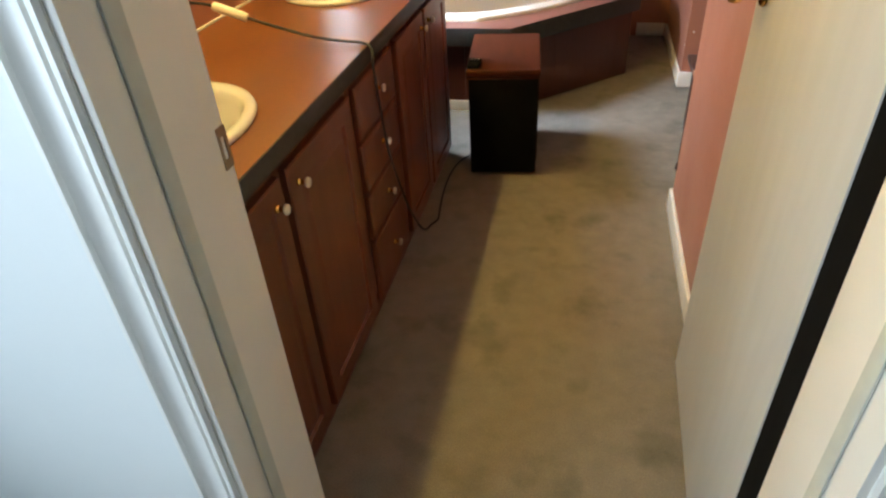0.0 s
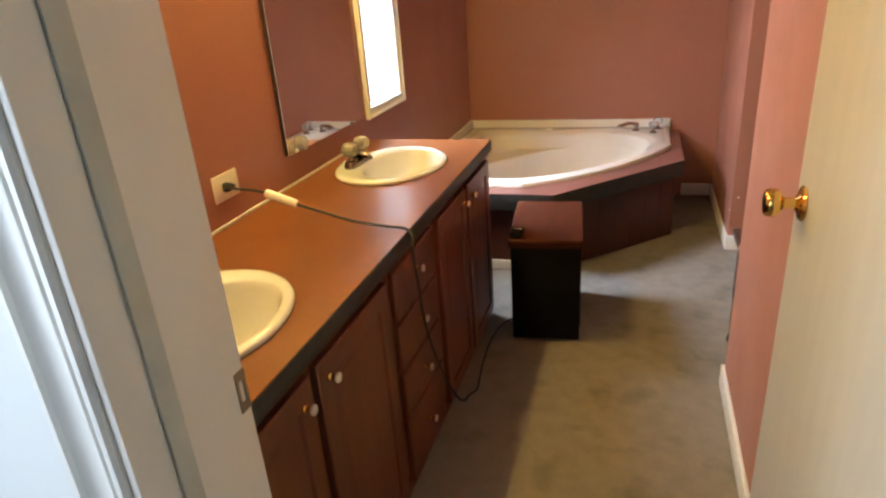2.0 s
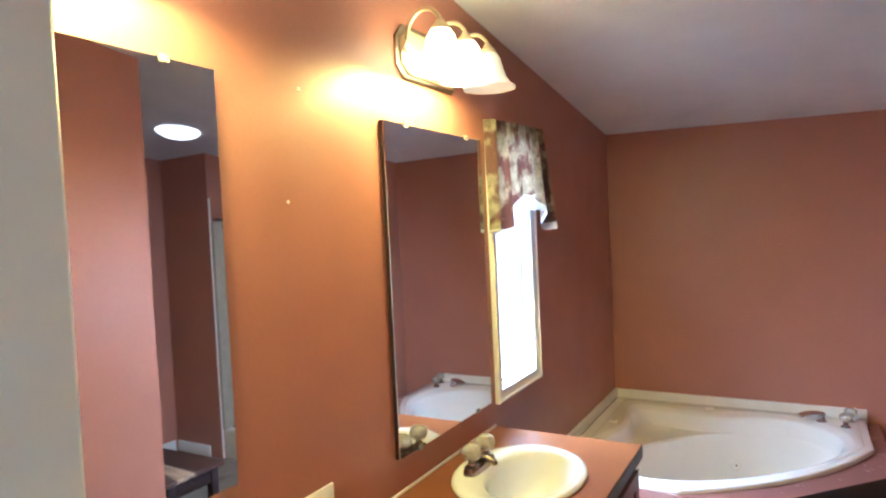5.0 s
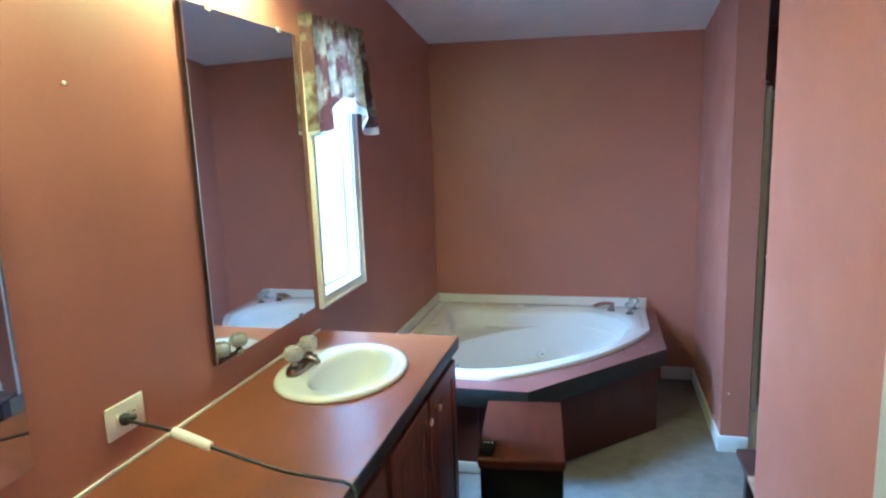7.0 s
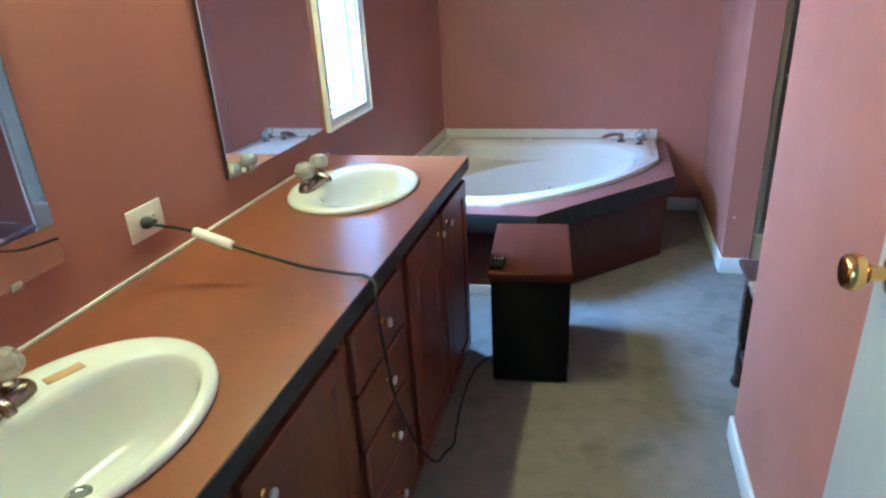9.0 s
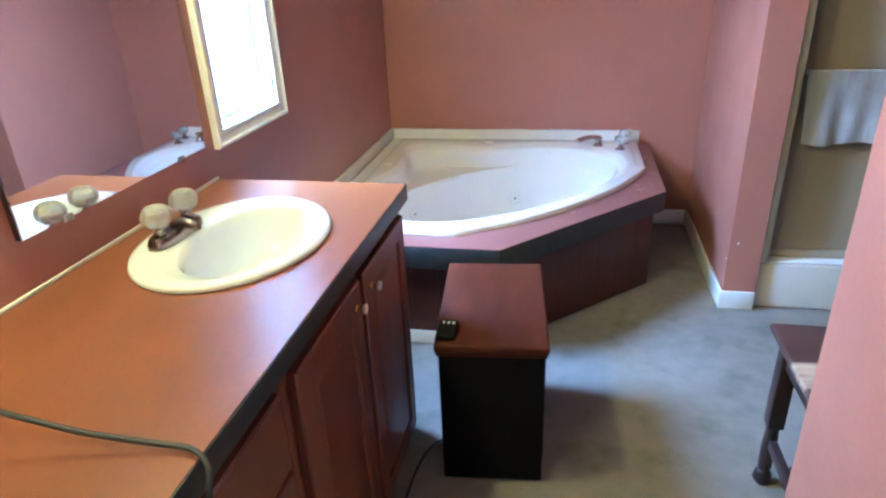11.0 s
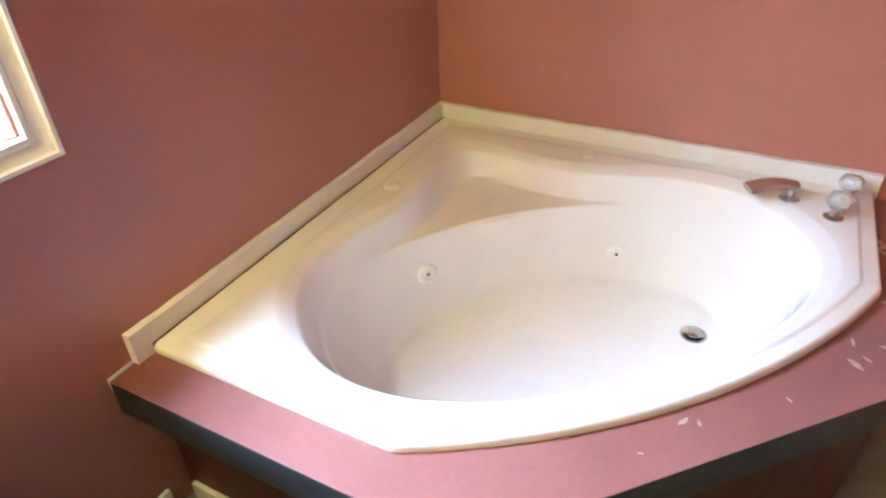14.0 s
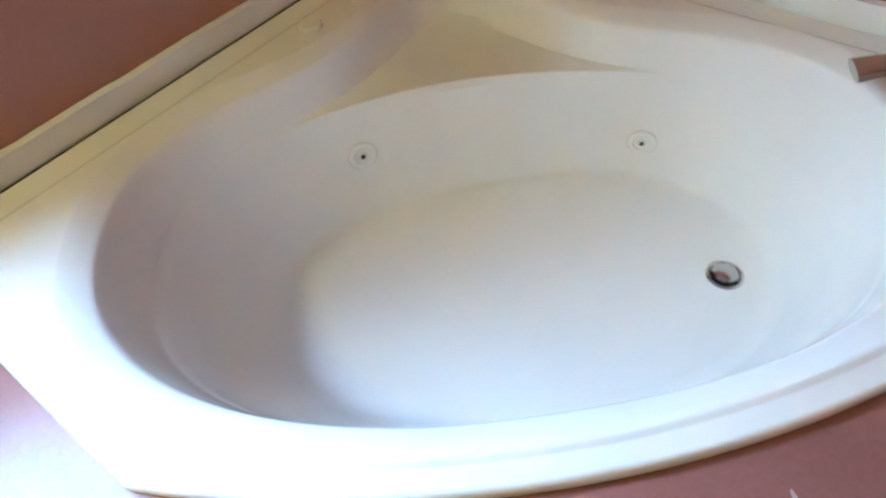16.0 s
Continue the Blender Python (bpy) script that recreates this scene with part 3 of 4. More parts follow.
# outlet with the heater's plug
o = thing("wall_outlet", (0, 1.096, 0.95), "ivory duplex outlet plate on the terracotta wall", "outlet")
part("plate", a_box(0.0006, 0.007, 1.036, 1.156, 0.912, 0.992, 0.003), PLASTIC, o)
for y in (1.076, 1.117):
    r = part("socket", a_box(0.007, 0.0095, y - 0.015, y + 0.015, 0.937, 0.967, 0.002), PLASTIC, o)
    for dz in (-0.006, 0.006):
        part("slot", a_box(0.0096, 0.0100, y - 0.005, y + 0.005, 0.952 + dz - 0.001, 0.952 + dz + 0.001), SLOT, r)

cord = thing("power_cord", (0.6, 1.38, 0), "black power cord running from outlet to heater", "cord")
cpath = spline([(0.028, 1.072, 0.954), (0.07, 1.062, 0.955), (0.16, 1.052, 0.950), (0.255, 1.060, 0.915), (0.33, 1.068, 0.890), (0.42, 1.080, 0.862), (0.51, 1.092, 0.846), (0.558, 1.092, 0.843), (0.588, 1.075, 0.832), (0.594, 1.055, 0.79),
                (0.593, 1.075, 0.68), (0.591, 1.115, 0.51), (0.590, 1.235, 0.27), (0.592, 1.350, 0.10), (0.596, 1.430, 0.02), (0.605, 1.490, 0.006), (0.622, 1.530, 0.006), (0.612, 1.620, 0.006), (0.600, 1.75, 0.006), (0.598, 1.90, 0.006), (0.622, 2.03, 0.008), (0.700, 2.09, 0.035)], 8)
part("cable", tube(bmesh.new(), cpath, 0.0042, 8), RUBBER, cord)
pb = bmesh.new()
lathe(pb, [(0.001, 0.0), (0.013, 0.0), (0.015, 0.006), (0.014, 0.016), (0.008, 0.026), (0.0045, 0.034)], Matrix.Translation((0.0102, 1.076, 0.952)) @ Matrix.Rotation(radians(80), 4, "Y") @ Matrix.Rotation(radians(-20), 4, "X"), 16)
part("plug", pb, RUBBER, cord)
tag = bmesh.new()
tg = [Vector((0.165, 1.052, 0.949)), Vector((0.255, 1.060, 0.915))]
td = (tg[1] - tg[0]).normalized()
tm = Matrix.Translation(tg[0]) @ td.to_track_quat("Z", "Y").to_matrix().to_4x4()
lathe(tag, [(0.0045, 0.0), (0.011, 0.001), (0.0125, 0.008), (0.0125, 0.085), (0.011, 0.095), (0.0045, 0.096)], tm, 10)
part("tag", tag, PAPER, cord, "white paper tag wrapped round the cord", angle=50)

# ---- heater ----
HT = pose(0.808, 2.165, 0, 0, 0, 5.5)
heater = thing("space_heater", (0.808, 2.165, 0), "infrared space heater with wood top and black sides", "heater", turn=5.5)


def in_heater(bm):
    bm.transform(HT)
    return bm


part("body", in_heater(a_box(-0.141, 0.141, -0.236, 0.236, 0.012, 0.450, 0.006)), BLACK, heater)
part("top", in_heater(a_box(-0.152, 0.152, -0.248, 0.248, 0.4505, 0.478, 0.008, 3)), HEATWOOD, heater, "cherry wood veneer top")
part("top_moulding", in_heater(a_box(-0.148, 0.148, -0.242, 0.242, 0.438, 0.4503, 0.004)), HEATWOOD, heater)
for sx in (-1, 1):
    x = sx * 0.145
    part("side_panel", in_heater(a_box(min(x, x - sx * 0.004), max(x, x - sx * 0.004), -0.205, 0.205, 0.06, 0.42, 0.001)), BLACK, heater)
    part("grip", in_heater(a_box(min(sx * 0.1455, sx * 0.155), max(sx * 0.1455, sx * 0.155), 0.02, 0.16, 0.35, 0.37, 0.003)), RUBBER, heater)
    for fy in (-0.19, 0.19):
        w = bmesh.new()
        lathe(w, [(0.001, -0.009), (0.018, -0.009), (0.020, -0.004), (0.020, 0.004), (0.018, 0.009), (0.001, 0.009)], Matrix.Translation((sx * 0.105, fy, 0.020)) @ Matrix.Rotation(radians(90), 4, "Y"), 18)
        part("caster", in_heater(w), RUBBER, heater)

rem = thing("remote_control", (0.712, 1.965, 0.479), "small black remote lying on the heater top", "remote", turn=5.0)
part("case", a_box(0.684, 0.732, 1.925, 2.010, 0.479, 0.497, 0.005, 3), BLACK, rem)
for i in range(3):
    part("button", a_box(0.692 + 0.013 * i, 0.698 + 0.013 * i, 1.984, 1.995, 0.4972, 0.4985, 0.0005), GREY, rem, "grey button")

# ---- tub and its surround ----
DZ, TZ = 0.455, 0.480
surround = thing("tub_surround", (0.7, 3.3, 0), "cherry panelled tub platform with rose laminate deck", "tub surround")
deck_outer = [(0.004, 2.560), (0.783, 2.560), (1.425, 3.235), (1.425, 3.996), (0.004, 3.996)]


def arc_front(inset):
    """The tub's front: straight from the wall, one bulging arc, straight to the end wall."""
    a, b = Vector((0.60, 2.660 + inset)), Vector((1.365 - inset, 3.50))
    mid, chord = (a + b) / 2, b - a
    normal = Vector((chord.y, -chord.x)).normalized()
    s = 0.102 - inset * 0.1
    r = (chord.length ** 2 / 4 + s * s) / (2 * s)
    centre = mid - normal * (r - s)
    half = math.asin(chord.length / 2 / r)
    base = math.atan2(normal.y, normal.x)
    return [(centre.x + r * math.cos(base - half + 2 * half * i / 28), centre.y + r * math.sin(base - half + 2 * half * i / 28)) for i in range(29)]


def tub_outline(inset, wall=0.024):
    return [(wall, 2.660 + inset), (0.20, 2.660 + inset), (0.38, 2.660 + inset), *arc_front(inset), (1.365 - inset, 3.66), (1.365 - inset, 3.82), (1.365 - inset, 4.0 - wall), (0.9, 4.0 - wall), (0.45, 4.0 - wall), (wall, 4.0 - wall), (wall, 3.55), (wall, 3.1)]


part("deck", plate(bmesh.new(), deck_outer, [tub_outline(0.03, 0.05)], DZ - 0.02, DZ), DECKLAM, surround, "rose-brown laminate deck with paint specks", smooth=False)


def band(p, q, z0, z1, thick, name, material, label="", smooth=True, bevel=0.0012):
    p, q = Vector((*p, 0)), Vector((*q, 0))
    d = (q - p).normalized()
    nrm = Vector((d.y, -d.x, 0))
    b = a_box(0.0004, (q - p).length - 0.0004, -thick, 0, z0, z1, bevel)
    m = Matrix.Translation(p + nrm * 0.001) @ Matrix(((d.x, nrm.x, 0, 0), (d.y, nrm.y, 0, 0), (0, 0, 1, 0), (0, 0, 0, 1)))
    b.transform(m)
    return part(name, b, material, surround, label, smooth)


for p, q in zip(deck_outer[:3], deck_outer[1:4]):
    band(p, q, DZ - 0.088, DZ - 0.0015, 0.014, "edge_band", CHARCOAL, "charcoal laminate edge")
plinth = [(0.004, 2.640), (0.752, 2.640), (1.385, 3.252), (1.385, 3.996)]
for p, q in zip(plinth, plinth[1:]):
    length = (Vector(q) - Vector(p)).length
    k = max(1, round(length / 0.11))
    for i in range(k):
        a = Vector(p).lerp(Vector(q), i / k)
        c = Vector(p).lerp(Vector(q), (i + 1) / k)
        gap = (c - a).normalized() * 0.0001
        band(a + gap, c - gap, 0.0, DZ - 0.09, 0.014, "panel", MAHOGANY, smooth=False, bevel=0.0)
structure("trim_tub_base", a_box(0.02, 0.70, 2.624, 2.6385, 0.0, 0.055, 0.004), TRIM, "white strip at the foot of the tub panel", smooth=True)

# Dark strips laid in the open gap supply its shade.
structure("trim_gap_west", a_box(0.0203, 0.0236, 2.662, 3.976, DZ + 0.0005, TZ + 0.001), SLOT, "dark strip laid in the gap behind the tub for its shade")
structure("trim_gap_north", a_box(0.0203, 1.364, 3.9764, 3.9797, DZ + 0.0005, TZ - 0.004), SLOT, "dark strip laid in the gap behind the tub for its shade")
# white strips on the walls above the tub
edge_rng = random.Random(11)


def ragged_strip(u0, u1, lo, hi):
    """A strip whose top follows a wavering line of wall paint."""
    n = int((u1 - u0) / 0.025)
    top = [(u1 + (u0 - u1) * i / n, hi + edge_rng.uniform(-0.0012, 0.0008) + 0.0006 * math.sin(i * 0.5)) for i in range(n + 1)]
    return [(u0, lo), (u1, lo), *top]


structure("trim_tub_west", plate(bmesh.new(), ragged_strip(2.620, 3.978, DZ + 0.0005, 0.529), [], 0.0005, 0.020, UP_YZ), TRIM, "white strip between tub and wall")
structure("trim_caulk_west", a_box(0.0005, 0.005, 2.558, 2.6195, DZ - 0.03, DZ + 0.006, 0.002), TRIM, "white caulk line at the deck end", smooth=True)
structure("trim_tub_north", plate(bmesh.new(), ragged_strip(0.0005, 1.372, DZ + 0.0005, 0.529), [], 3.980, 3.9995, UP_XZ), TRIM, "white strip between tub and wall")

tub = thing("corner_bathtub", (0.68, 3.3, 0), "white acrylic corner whirlpool tub with moulded seat", "bathtub")
SQ = math.sqrt(0.5)
N = 240


def ring(cx, cy, a, b, z, bump=0.0, power=2.2):
    """An oval set along the diagonal, pulled out towards the corner where the seat is."""
    out = []
    for i in range(N):
        t = 2 * math.pi * i / N
        c, s = math.cos(t), math.sin(t)
        u = a * math.copysign(abs(c) ** (2 / power), c)
        v = b * math.copysign(abs(s) ** (2 / power), s)
        if s > 0:
            v += bump * math.exp(-((u + 0.02) / 0.19) ** 2)
        out.append(Vector((cx + SQ * (u - v), cy + SQ * (u + v), z)))
    return out


def spread(outline, z):
    """The outline met by the rays from the middle through the basin's rim, with its corners kept."""
    mid = Vector((0.69, 3.33))
    poly = [Vector(p) for p in outline]
    sides = list(zip(poly, poly[1:] + poly[:1]))
    out = []
    for p in RINGS[0]:
        d = Vector((p.x, p.y)) - mid
        best = None
        for a, c in sides:
            e = c - a
            det = d.x * -e.y + e.x * d.y
            if abs(det) < 1e-9:
                continue
            w = a - mid
            t, u = (w.x * -e.y + e.x * w.y) / det, (d.x * w.y - d.y * w.x) / det
            if t > 0 and -1e-6 <= u <= 1 + 1e-6 and (best is None or t < best):
                best = t
        out.append(mid + d * best)
    for corner in (poly[0], poly[-3], poly[-6]):
        i = min(range(len(out)), key=lambda n: (out[n] - corner).length)
        out[i] = corner
    return [(q.x, q.y, z) for q in out]


LEVELS = ((0.690, 3.315, 0.684, 0.430, 0.006, 0.298), (0.690, 3.315, 0.679, 0.426, 0.0050, 0.298), (0.690, 3.315, 0.662, 0.411, -0.0035, 0.295), (0.690, 3.315, 0.645, 0.396, -0.0125, 0.291), (0.690, 3.316, 0.639, 0.391, -0.0175, 0.288), (0.690, 3.317, 0.634, 0.388, -0.030, 0.281), (0.690, 3.320, 0.622, 0.383, -0.050, 0.270),
          (0.690, 3.327, 0.608, 0.381, -0.092, 0.248), (0.690, 3.329, 0.604, 0.380, -0.103, 0.225), (0.690, 3.330, 0.602, 0.380, -0.106, 0.12), (0.690, 3.331, 0.600, 0.380, -0.109, 0.012), (0.691, 3.334, 0.594, 0.379, -0.122, 0.0),
          (0.692, 3.350, 0.566, 0.370, -0.200, 0.0), (0.691, 3.374, 0.536, 0.346, -0.290, 0.0), (0.690, 3.392, 0.514, 0.326, -0.352, 0.0), (0.690, 3.400, 0.500, 0.314, -0.378, 0.0), (0.690, 3.404, 0.487, 0.302, -0.3875, 0.0),
          (0.692, 3.406, 0.468, 0.284, -0.3905, 0.0), (0.700, 3.42, 0.20, 0.12, -0.396, 0.0), (0.700, 3.42, 0.02, 0.012, -0.398, 0.0))
RINGS = [ring(cx, cy, a, b, TZ + z, bump, 2.3) for cx, cy, a, b, z, bump in LEVELS]


def on_wall(x, y, z):
    """The point of the basin's wall at that height, in that direction from the middle."""
    k = next(i for i in range(11, 17) if TZ + LEVELS[i + 1][4] <= z <= TZ + LEVELS[i][4])
    f = (TZ + LEVELS[k][4] - z) / (LEVELS[k][4] - LEVELS[k + 1][4])
    wall = [p.lerp(q, f) for p, q in zip(RINGS[k], RINGS[k + 1])]
    want = math.atan2(y - 3.36, x - 0.696)
    i = min(range(N), key=lambda n: abs(math.remainder(math.atan2(wall[n].y - 3.36, wall[n].x - 0.696) - want, 2 * math.pi)))
    along, down = wall[(i + 1) % N] - wall[i - 1], RINGS[k + 1][i] - RINGS[k][i]
    normal = along.cross(down).normalized()
    if normal.dot(Vector((0.70, 3.42, z + 0.1)) - wall[i]) < 0:
        normal = -normal
    return wall[i], normal


def tub_top():
    b = bmesh.new()
    rings = [RINGS[0]]
    for inset, wl, z in ((0.050, 0.096, TZ + 0.006), (0.046, 0.091, TZ + 0.0052), (0.041, 0.084, TZ + 0.0012), (0.037, 0.078, TZ), (0.010, 0.025, TZ), (0.004, 0.0245, TZ - 0.003), (0.0, 0.024, TZ - 0.010), (0.001, 0.024, DZ + 0.0008)):
        rings.append(spread(tub_outline(inset, wl), z))
    loft(b, rings)
    loft(b, RINGS, False, True)
    for f in b.faces:
        f.smooth = True
    bmesh.ops.remove_doubles(b, verts=b.verts[:], dist=0.0006)
    return b


part("shell", tub_top(), TUBWHITE, tub, angle=40)


def jet(x, y, z):
    at, facing = on_wall(x, y, z)
    m = look(at, at - facing)
    j = bmesh.new()
    lathe(j, [(0.001, -0.004), (0.033, -0.004), (0.034, 0.001), (0.031, 0.005), (0.020, 0.006), (0.017, 0.003), (0.010, 0.003), (0.008, 0.006), (0.001, 0.006)], m, 26)
    q = part("jet", j, TUBWHITE, tub, "ivory whirlpool jet")
    h = bmesh.new()
    lathe(h, [(0.001, 0.0061), (0.0055, 0.0061), (0.0055, 0.0075), (0.001, 0.0075)], m, 12)
    part("nozzle", h, SLOT, q)


jet(0.215, 3.392, 0.246)
jet(0.727, 3.812, 0.190)
dr = bmesh.new()
lathe(dr, [(0.001, 0.0), (0.036, 0.0), (0.038, 0.003), (0.033, 0.005), (0.029, 0.002), (0.026, 0.001)], Matrix.Translation((1.012, 3.645, TZ - 0.391)), 28)
lathe(dr, [(0.024, 0.006), (0.025, 0.010), (0.020, 0.013), (0.001, 0.014)], Matrix.Translation((1.012, 3.645, TZ - 0.391)), 24)
part("drain", dr, CHROME, tub, "chrome drain with lifted stopper")
for at in ((0.128, 3.445), (0.585, 3.872)):
    cp = bmesh.new()
    lathe(cp, [(0.001, 0.0), (0.026, 0.0), (0.026, 0.006), (0.022, 0.010), (0.001, 0.011)], Matrix.Translation((*at, TZ + 0.0062)), 24)
    part("cap", cp, TUBWHITE, tub, "white air control cap")

tf = thing("tub_faucet", (1.16, 3.88, TZ + 0.006), "chrome tub spout with clear acrylic handles", "faucet")
sp = bmesh.new()
z0 = TZ + 0.006
lathe(sp, [(0.001, 0.0), (0.026, 0.0), (0.027, 0.004), (0.020, 0.008), (0.016, 0.020), (0.016, 0.034)], Matrix.Translation((1.155, 3.835, z0)), 20)
rings = []
for k in range(9):
    t = k / 8
    p = Vector((1.165, 3.84, z0 + 0.040)).lerp(Vector((1.048, 3.778, z0 + 0.036)), t)
    w, h = 0.020 + 0.012 * t, 0.012 - 0.004 * t
    d = Vector((0.47, -0.88, 0))
    rings.append([p + d * (w * math.cos(2 * math.pi * i / 16)) + Vector((0, 0, h * math.sin(2 * math.pi * i / 16) + 0.012 * math.sin(math.pi * t))) for i in range(16)])
loft(sp, rings, True, True)
part("spout", sp, CHROME, tf)
for hx, hy in ((1.262, 3.775), (1.290, 3.890)):
    q = bmesh.new()
    lathe(q, [(0.001, 0.0), (0.025, 0.0), (0.025, 0.004), (0.014, 0.010), (0.011, 0.022), (0.011, 0.030)], Matrix.Translation((hx, hy, z0)), 20)
    part("handle_base", q, CHROME, tf)
    h = bmesh.new()
    seg = 16
    rings = [[(hx + r * (1 + 0.05 * (-1) ** i) * math.cos(2 * math.pi * i / seg), hy + r * (1 + 0.05 * (-1) ** i) * math.sin(2 * math.pi * i / seg), z0 + z) for i in range(seg)] for r, z in ((0.012, 0.030), (0.022, 0.034), (0.028, 0.046), (0.029, 0.058), (0.024, 0.068), (0.012, 0.073))]
    loft(h, rings, True, True)
    part("handle", h, CRYSTAL, tf, "clear faceted acrylic handle", angle=15)

# ---- valance ----
val = thing("window_valance", (0.03, 2.43, 1.6), "floral pleated valance with pale hem over the window", "curtain")


def step(s, at, wide):
    return 1 / (1 + math.exp(-(s - at) / wide))


def hem(s):
    """Height of the lower hem along the width: two long tails and a gathered middle."""
    middle = step(s, 0.31, 0.010) - step(s, 0.80, 0.022)
    return 1.602 + 0.030 * s * (1 - s) + middle * (0.078 + 0.045 * (s - 0.31)) + 0.006 * math.sin(s * 41)


def band_height(s):
    return 0.012 + 0.050 * (step(s, 0.34, 0.02) - step(s, 0.74, 0.03)) + 0.022 * step(s, 0.84, 0.02)


def cloth(lo, hi, cols=150, rows=16):
    b = bmesh.new()
    grid = []
    for j in range(rows + 1):
        line = []
        for i in range(cols + 1):
            s = i / cols
            z = lo(s) + (hi(s) - lo(s)) * j / rows
            k = min(1.0, max(0.0, (2.045 - z) / 0.44))
            fold = math.sin(s * 2 * math.pi * 5.5 + 0.9 * math.sin(s * 7) + 0.5 * k) * (0.010 + 0.016 * k) + 0.006 * math.sin(s * 2 * math.pi * 14 + 2.0) * (1 - 0.6 * k)
            ends = min(1.0, s / 0.05, (1 - s) / 0.04)
            line.append(b.verts.new((0.020 + ends * (0.026 + fold + 0.022 * k * s), 2.122 + s * (0.590 + 0.040 * k) + 0.016 * k * math.sin(s * 2 * math.pi * 5.5 + 1.2), z)))
        grid.append(line)
    for j in range(rows):
        for i in range(cols):
            b.faces.new((grid[j][i], grid[j][i + 1], grid[j + 1][i + 1], grid[j + 1][i]))
    bmesh.ops.solidify(b, geom=b.faces[:], thickness=0.002)
    return b


part("cloth", cloth(lambda s: hem(s) + band_height(s), lambda s: 2.045 + 0.022 * s), FLORAL, val, smooth=False)
part("hem_band", cloth(hem, lambda s: hem(s) + band_height(s) - 0.0004, rows=4), LINING, val, "pale hem", smooth=False)
rd = bmesh.new()
lathe(rd, [(0.001, 0.0), (0.006, 0.0), (0.006, 0.48), (0.001, 0.48)], Matrix.Translation((0.030, 2.180, 2.026)) @ Matrix.Rotation(radians(-90), 4, "X"), 12)
part("rod", rd, TRIM, val)
for y in (2.181, 2.652):
    part("bracket", a_box(0.0165, 0.032, y, y + 0.006, 2.016, 2.029, 0.001), TRIM, val)

# ---- nook: shower, towel, bench, lamp ----
shower = thing("shower_stall", (2.28, 3.4, 0), "shower stall with aluminium frame and obscure glass door", "shower")
pan = bmesh.new()
box(pan, 1.797, 2.697, 3.084, 3.222, 0.0, 0.205, 0.012, 3)
box(pan, 1.797, 2.697, 3.223, 3.98, 0.0, 0.10)
part("pan", pan, PAN, shower, "beige moulded shower pan")
part("curb_strip", a_box(1.798, 2.696, 3.088, 3.142, 0.2055, 0.216, 0.003), TRIM, shower, "white sill strip")
for x0, x1 in ((1.797, 1.826), (2.665, 2.695)):
    part("post", a_box(x0, x1, 3.070, 3.187, 0.2165, 1.752, 0.003), CHAMPAGNE, shower)
    part("post_cap", a_box(x0 + 0.004, x1 - 0.004, 3.093, 3.182, 1.7525, 1.776, 0.009, 3), CHROME, shower, "shiny post cap")
part("flange", a_box(2.6955, 2.815, 3.064, 3.0815, 0.0, 1.92, 0.004), TRIM, shower, "white surround flange")
part("head_rail", a_box(1.8265, 2.6645, 3.147, 3.187, 1.700, 1.738, 0.003), CHAMPAGNE, shower)
part("bottom_rail", a_box(1.8265, 2.6645, 3.147, 3.187, 0.2055, 0.245, 0.003), CHAMPAGNE, shower)
for x0, x1 in ((1.8275, 2.30), (2.28, 2.663)):
    y = 3.16 if x0 < 2 else 3.174
    part("glass_panel", a_box(x0, x1, y, y + 0.005, 0.247, 1.698), SHOWERGLASS, shower, "obscure bronze-grey glass panel", smooth=False)
part("panel_frame", a_box(2.285, 2.305, 3.152, 3.159, 0.25, 1.695, 0.002), ALU, shower)
bar = bmesh.new()
tube(bar, [Vector((1.86, 3.122, 0.965)), Vector((2.0, 3.122, 0.965)), Vector((2.28, 3.122, 0.965))], 0.006, 12)
for x in (1.862, 2.278):
    box(bar, x - 0.008, x + 0.008, 3.116, 3.159, 0.957, 0.973, 0.002)
part("towel_bar", bar, ALU, shower)

towel = thing("hand_towel", (2.03, 3.112, 0.7), "printed white and brown towel hung on the shower bar", "towel")
tb = bmesh.new()
rows = []
for j in range(34):
    s = j / 33
    line = []
    for i in range(37):
        u = i / 36
        fold = 0.006 * math.sin(u * 22 + 2 * s) + 0.004 * math.sin(u * 9)
        if s < 0.42:
            z, y = 0.78 + (0.972 - 0.78) * (s / 0.42), 3.13 + 0.3 * fold
        elif s < 0.5:
            a = (s - 0.42) / 0.08 * math.pi
            z, y = 0.972 + 0.004 * math.sin(a), 3.122 + 0.009 * math.cos(a)
        else:
            k = (s - 0.5) / 0.5
            z, y = 0.972 - k * (0.268 + 0.008 * math.sin(u * 7)), 3.112 - fold * k - 0.006 * k
        line.append(tb.verts.new((1.872 + u * 0.30 - 0.012 * math.sin(s * 3), y, z)))
    rows.append(line)
for a, b in zip(rows, rows[1:]):
    for i in range(36):
        tb.faces.new((a[i], a[i + 1], b[i + 1], b[i]))
bmesh.ops.solidify(tb, geom=tb.faces[:], thickness=0.003)
part("cloth", tb, TOWEL, towel)

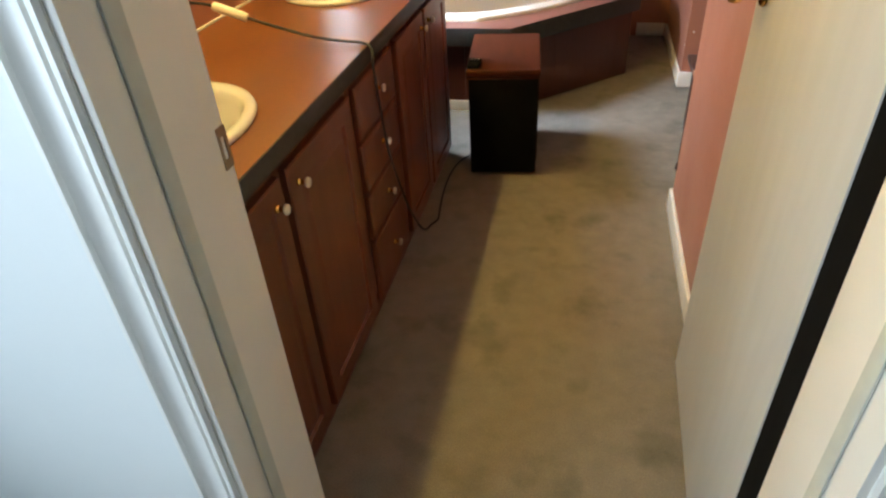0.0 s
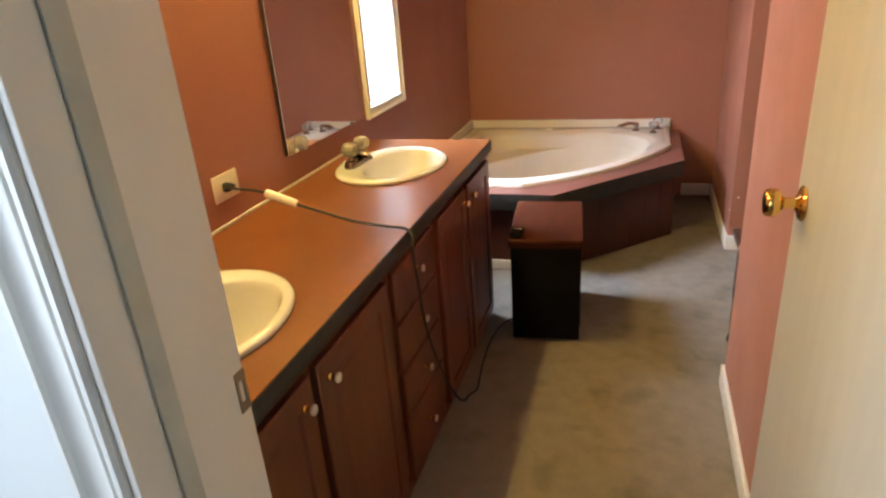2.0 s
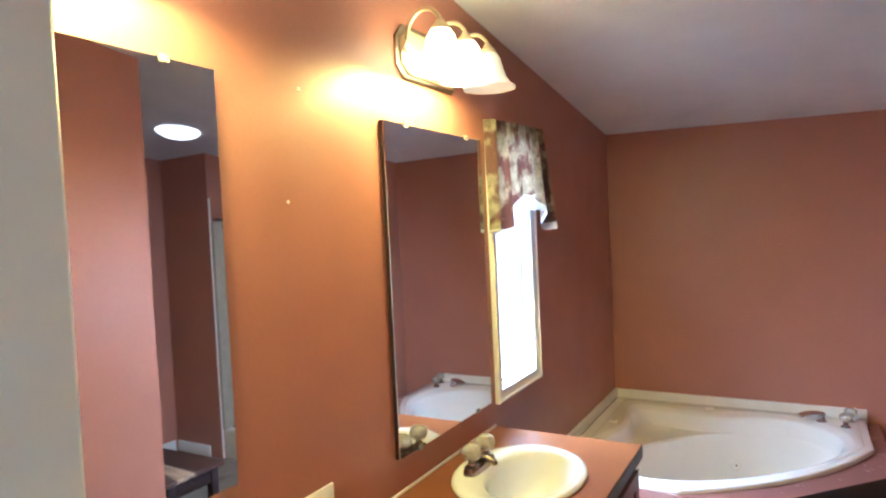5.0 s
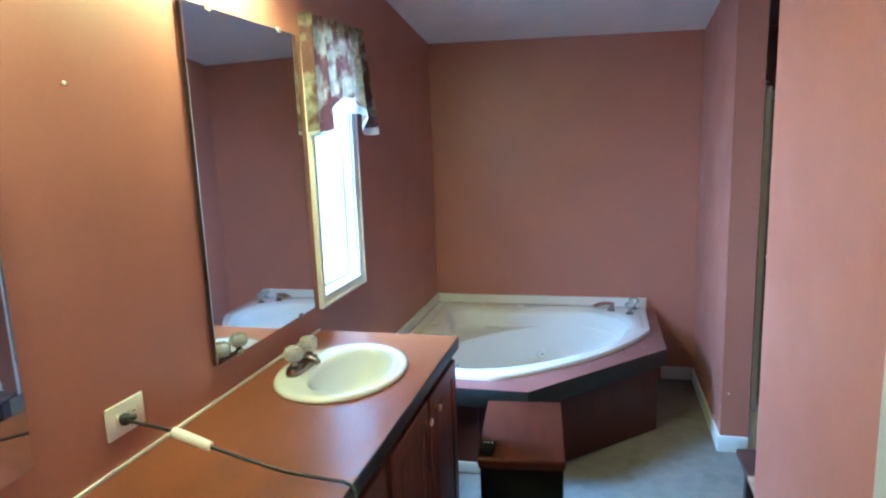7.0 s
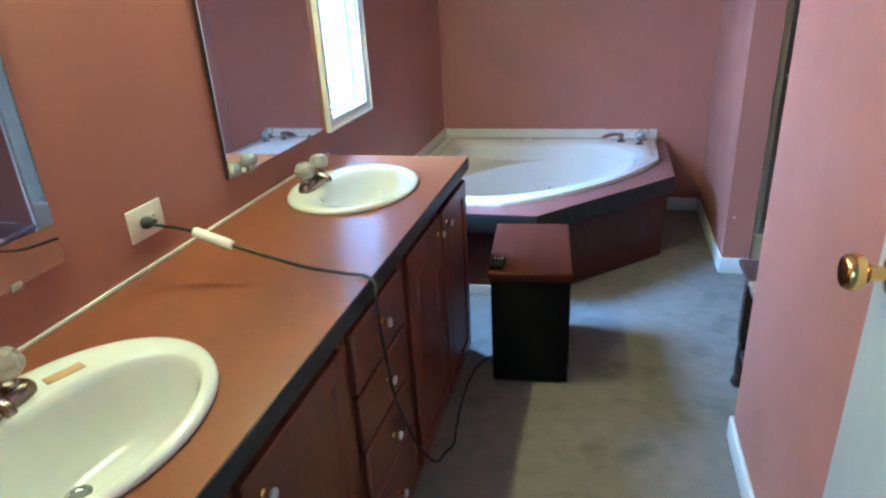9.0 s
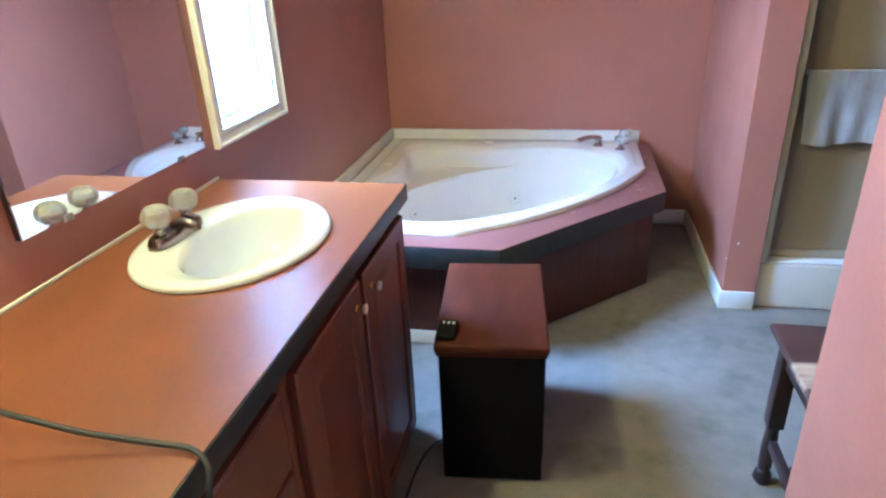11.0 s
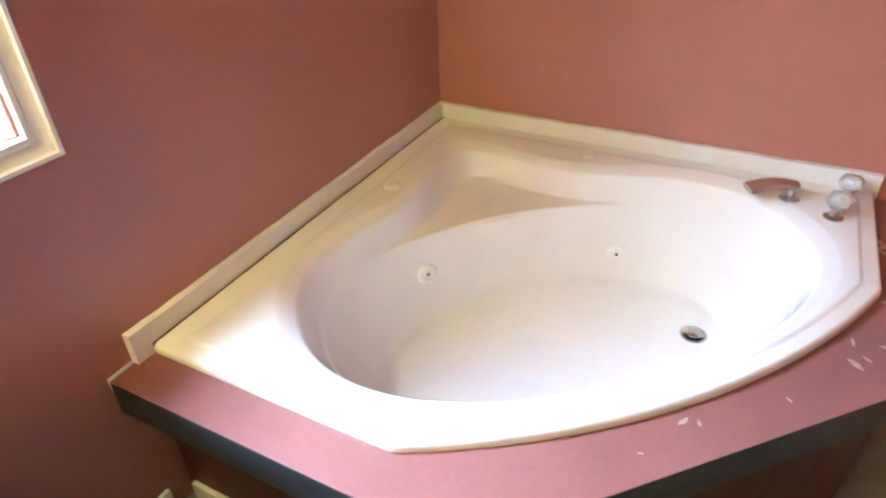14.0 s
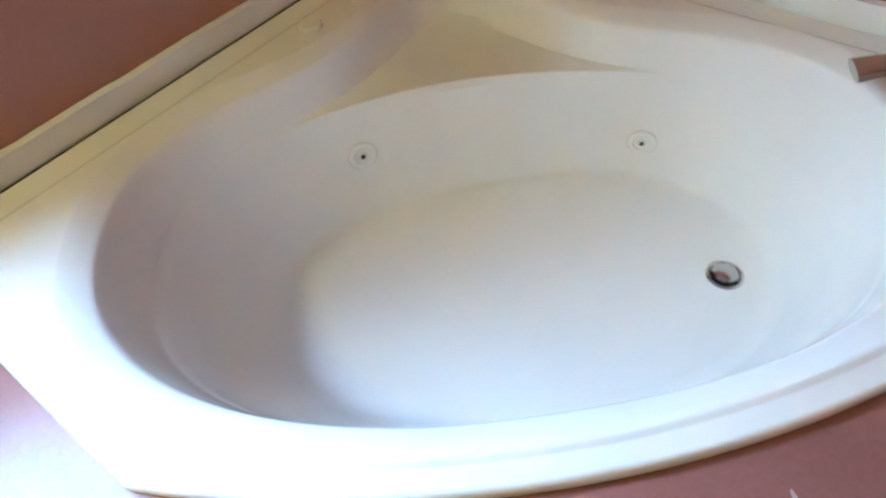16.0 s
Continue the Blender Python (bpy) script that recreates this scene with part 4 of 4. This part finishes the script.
bench = thing("wooden_bench", (1.92, 1.94, 0), "dark wooden bench with worn scratched top", "bench")
BX0, BX1, BY0, BY1, BZ = 1.545, 2.30, 1.756, 2.100, 0.496
part("seat", a_box(BX0, BX1, BY0, BY1, BZ - 0.022, BZ, 0.006, 3), BENCHWOOD, bench, "scratched dark seat with bare patches")
for y0, y1 in ((BY0 + 0.035, BY0 + 0.055), (BY1 - 0.055, BY1 - 0.035)):
    part("apron", a_box(BX0 + 0.06, BX1 - 0.06, y0, y1, BZ - 0.10, BZ - 0.0225, 0.002), BENCHLEG, bench)
for x0 in (BX0 + 0.035, BX1 - 0.055):
    part("apron", a_box(x0, x0 + 0.02, BY0 + 0.056, BY1 - 0.056, BZ - 0.10, BZ - 0.0225, 0.002), BENCHLEG, bench)
for lx in (BX0 + 0.045, BX1 - 0.045):
    for ly in (BY0 + 0.045, BY1 - 0.045):
        lg = bmesh.new()
        box(lg, lx - 0.021, lx + 0.021, ly - 0.021, ly + 0.021, 0.20, BZ - 0.0225, 0.003)
        lathe(lg, [(0.001, 0.0), (0.020, 0.0), (0.026, 0.012), (0.022, 0.035), (0.014, 0.045), (0.018, 0.06), (0.020, 0.12), (0.017, 0.19), (0.022, 0.201)], Matrix.Translation((lx, ly, 0)), 16)
        part("leg", lg, BENCHLEG, bench)
for lx in (BX0 + 0.045, BX1 - 0.045):
    part("stretcher", a_box(lx - 0.011, lx + 0.011, BY0 + 0.067, BY1 - 0.067, 0.135, 0.165, 0.004), BENCHLEG, bench)
part("stretcher", a_box(BX0 + 0.0565, BX1 - 0.0565, (BY0 + BY1) / 2 - 0.011, (BY0 + BY1) / 2 + 0.011, 0.135, 0.165, 0.004), BENCHLEG, bench)

cl = thing("ceiling_light", (2.38, 2.60, roof(2.6)), "round flush dome ceiling light", "ceiling lamp")
cb = bmesh.new()
tilt = Matrix.Translation((2.38, 2.60, roof(2.6) + 0.002)) @ Matrix.Rotation(radians(172.3), 4, "X")
lathe(cb, [(0.001, 0.0), (0.15, 0.0), (0.155, 0.012), (0.150, 0.022)], tilt, 36)
part("ring", cb, ALU, cl)
cb = bmesh.new()
lathe(cb, [(0.146, 0.020), (0.142, 0.040), (0.120, 0.068), (0.080, 0.088), (0.030, 0.097), (0.001, 0.098)], tilt, 36, (False, True))
part("dome", cb, DOME, cl, "glowing frosted dome")

# paint specks on the deck and small marks on the walls
rng = random.Random(4)
for sx, sy, length in ((1.367, 3.760, 0.030), (1.385, 3.735, 0.024), (1.372, 3.710, 0.020), (1.388, 3.491, 0.026), (1.402, 3.470, 0.012), (1.310, 3.314, 0.016), (1.368, 3.323, 0.010), (1.314, 3.245, 0.022), (1.335, 3.270, 0.012),
                       (1.203, 3.090, 0.009), (1.064, 2.961, 0.010), (1.037, 2.952, 0.016), (0.985, 2.850, 0.006)):
    n = 11
    ring_pts = [(length * rng.uniform(0.7, 1.0) * math.cos(2 * math.pi * i / n), length * 0.28 * rng.uniform(0.6, 1.2) * math.sin(2 * math.pi * i / n)) for i in range(n)]
    sk = plate(bmesh.new(), ring_pts, [], 0.0002, 0.0008, Matrix.Translation((sx, sy, DZ)) @ Matrix.Rotation(rng.uniform(0, 3), 4, "Z"))
    part("scuff", sk, SCUFF, surround, smooth=False)
for nx, ny, nz, axis in ((0.0, 1.052, 1.716, "Y"), (0.0, 1.110, 1.997, "Y"), (1.668, 3.075, 0.225, "-Y"), (1.70, 3.06, 0.30, "X")):
    nb = bmesh.new()
    turn_m = {"Y": Matrix.Rotation(radians(90), 4, "Y"), "-Y": Matrix.Rotation(radians(-90), 4, "Y"), "X": Matrix.Rotation(radians(90), 4, "X")}[axis]
    lathe(nb, [(0.0045, 0.0), (0.0045, 0.001), (0.003, 0.003), (0.0005, 0.004)], Matrix.Translation((nx, ny, nz)) @ turn_m, 10)
    tagged(part("wall_anchor", nb, PAPER), "small white plastic anchor stuck in terracotta wall", "anchor", "wall anchors")
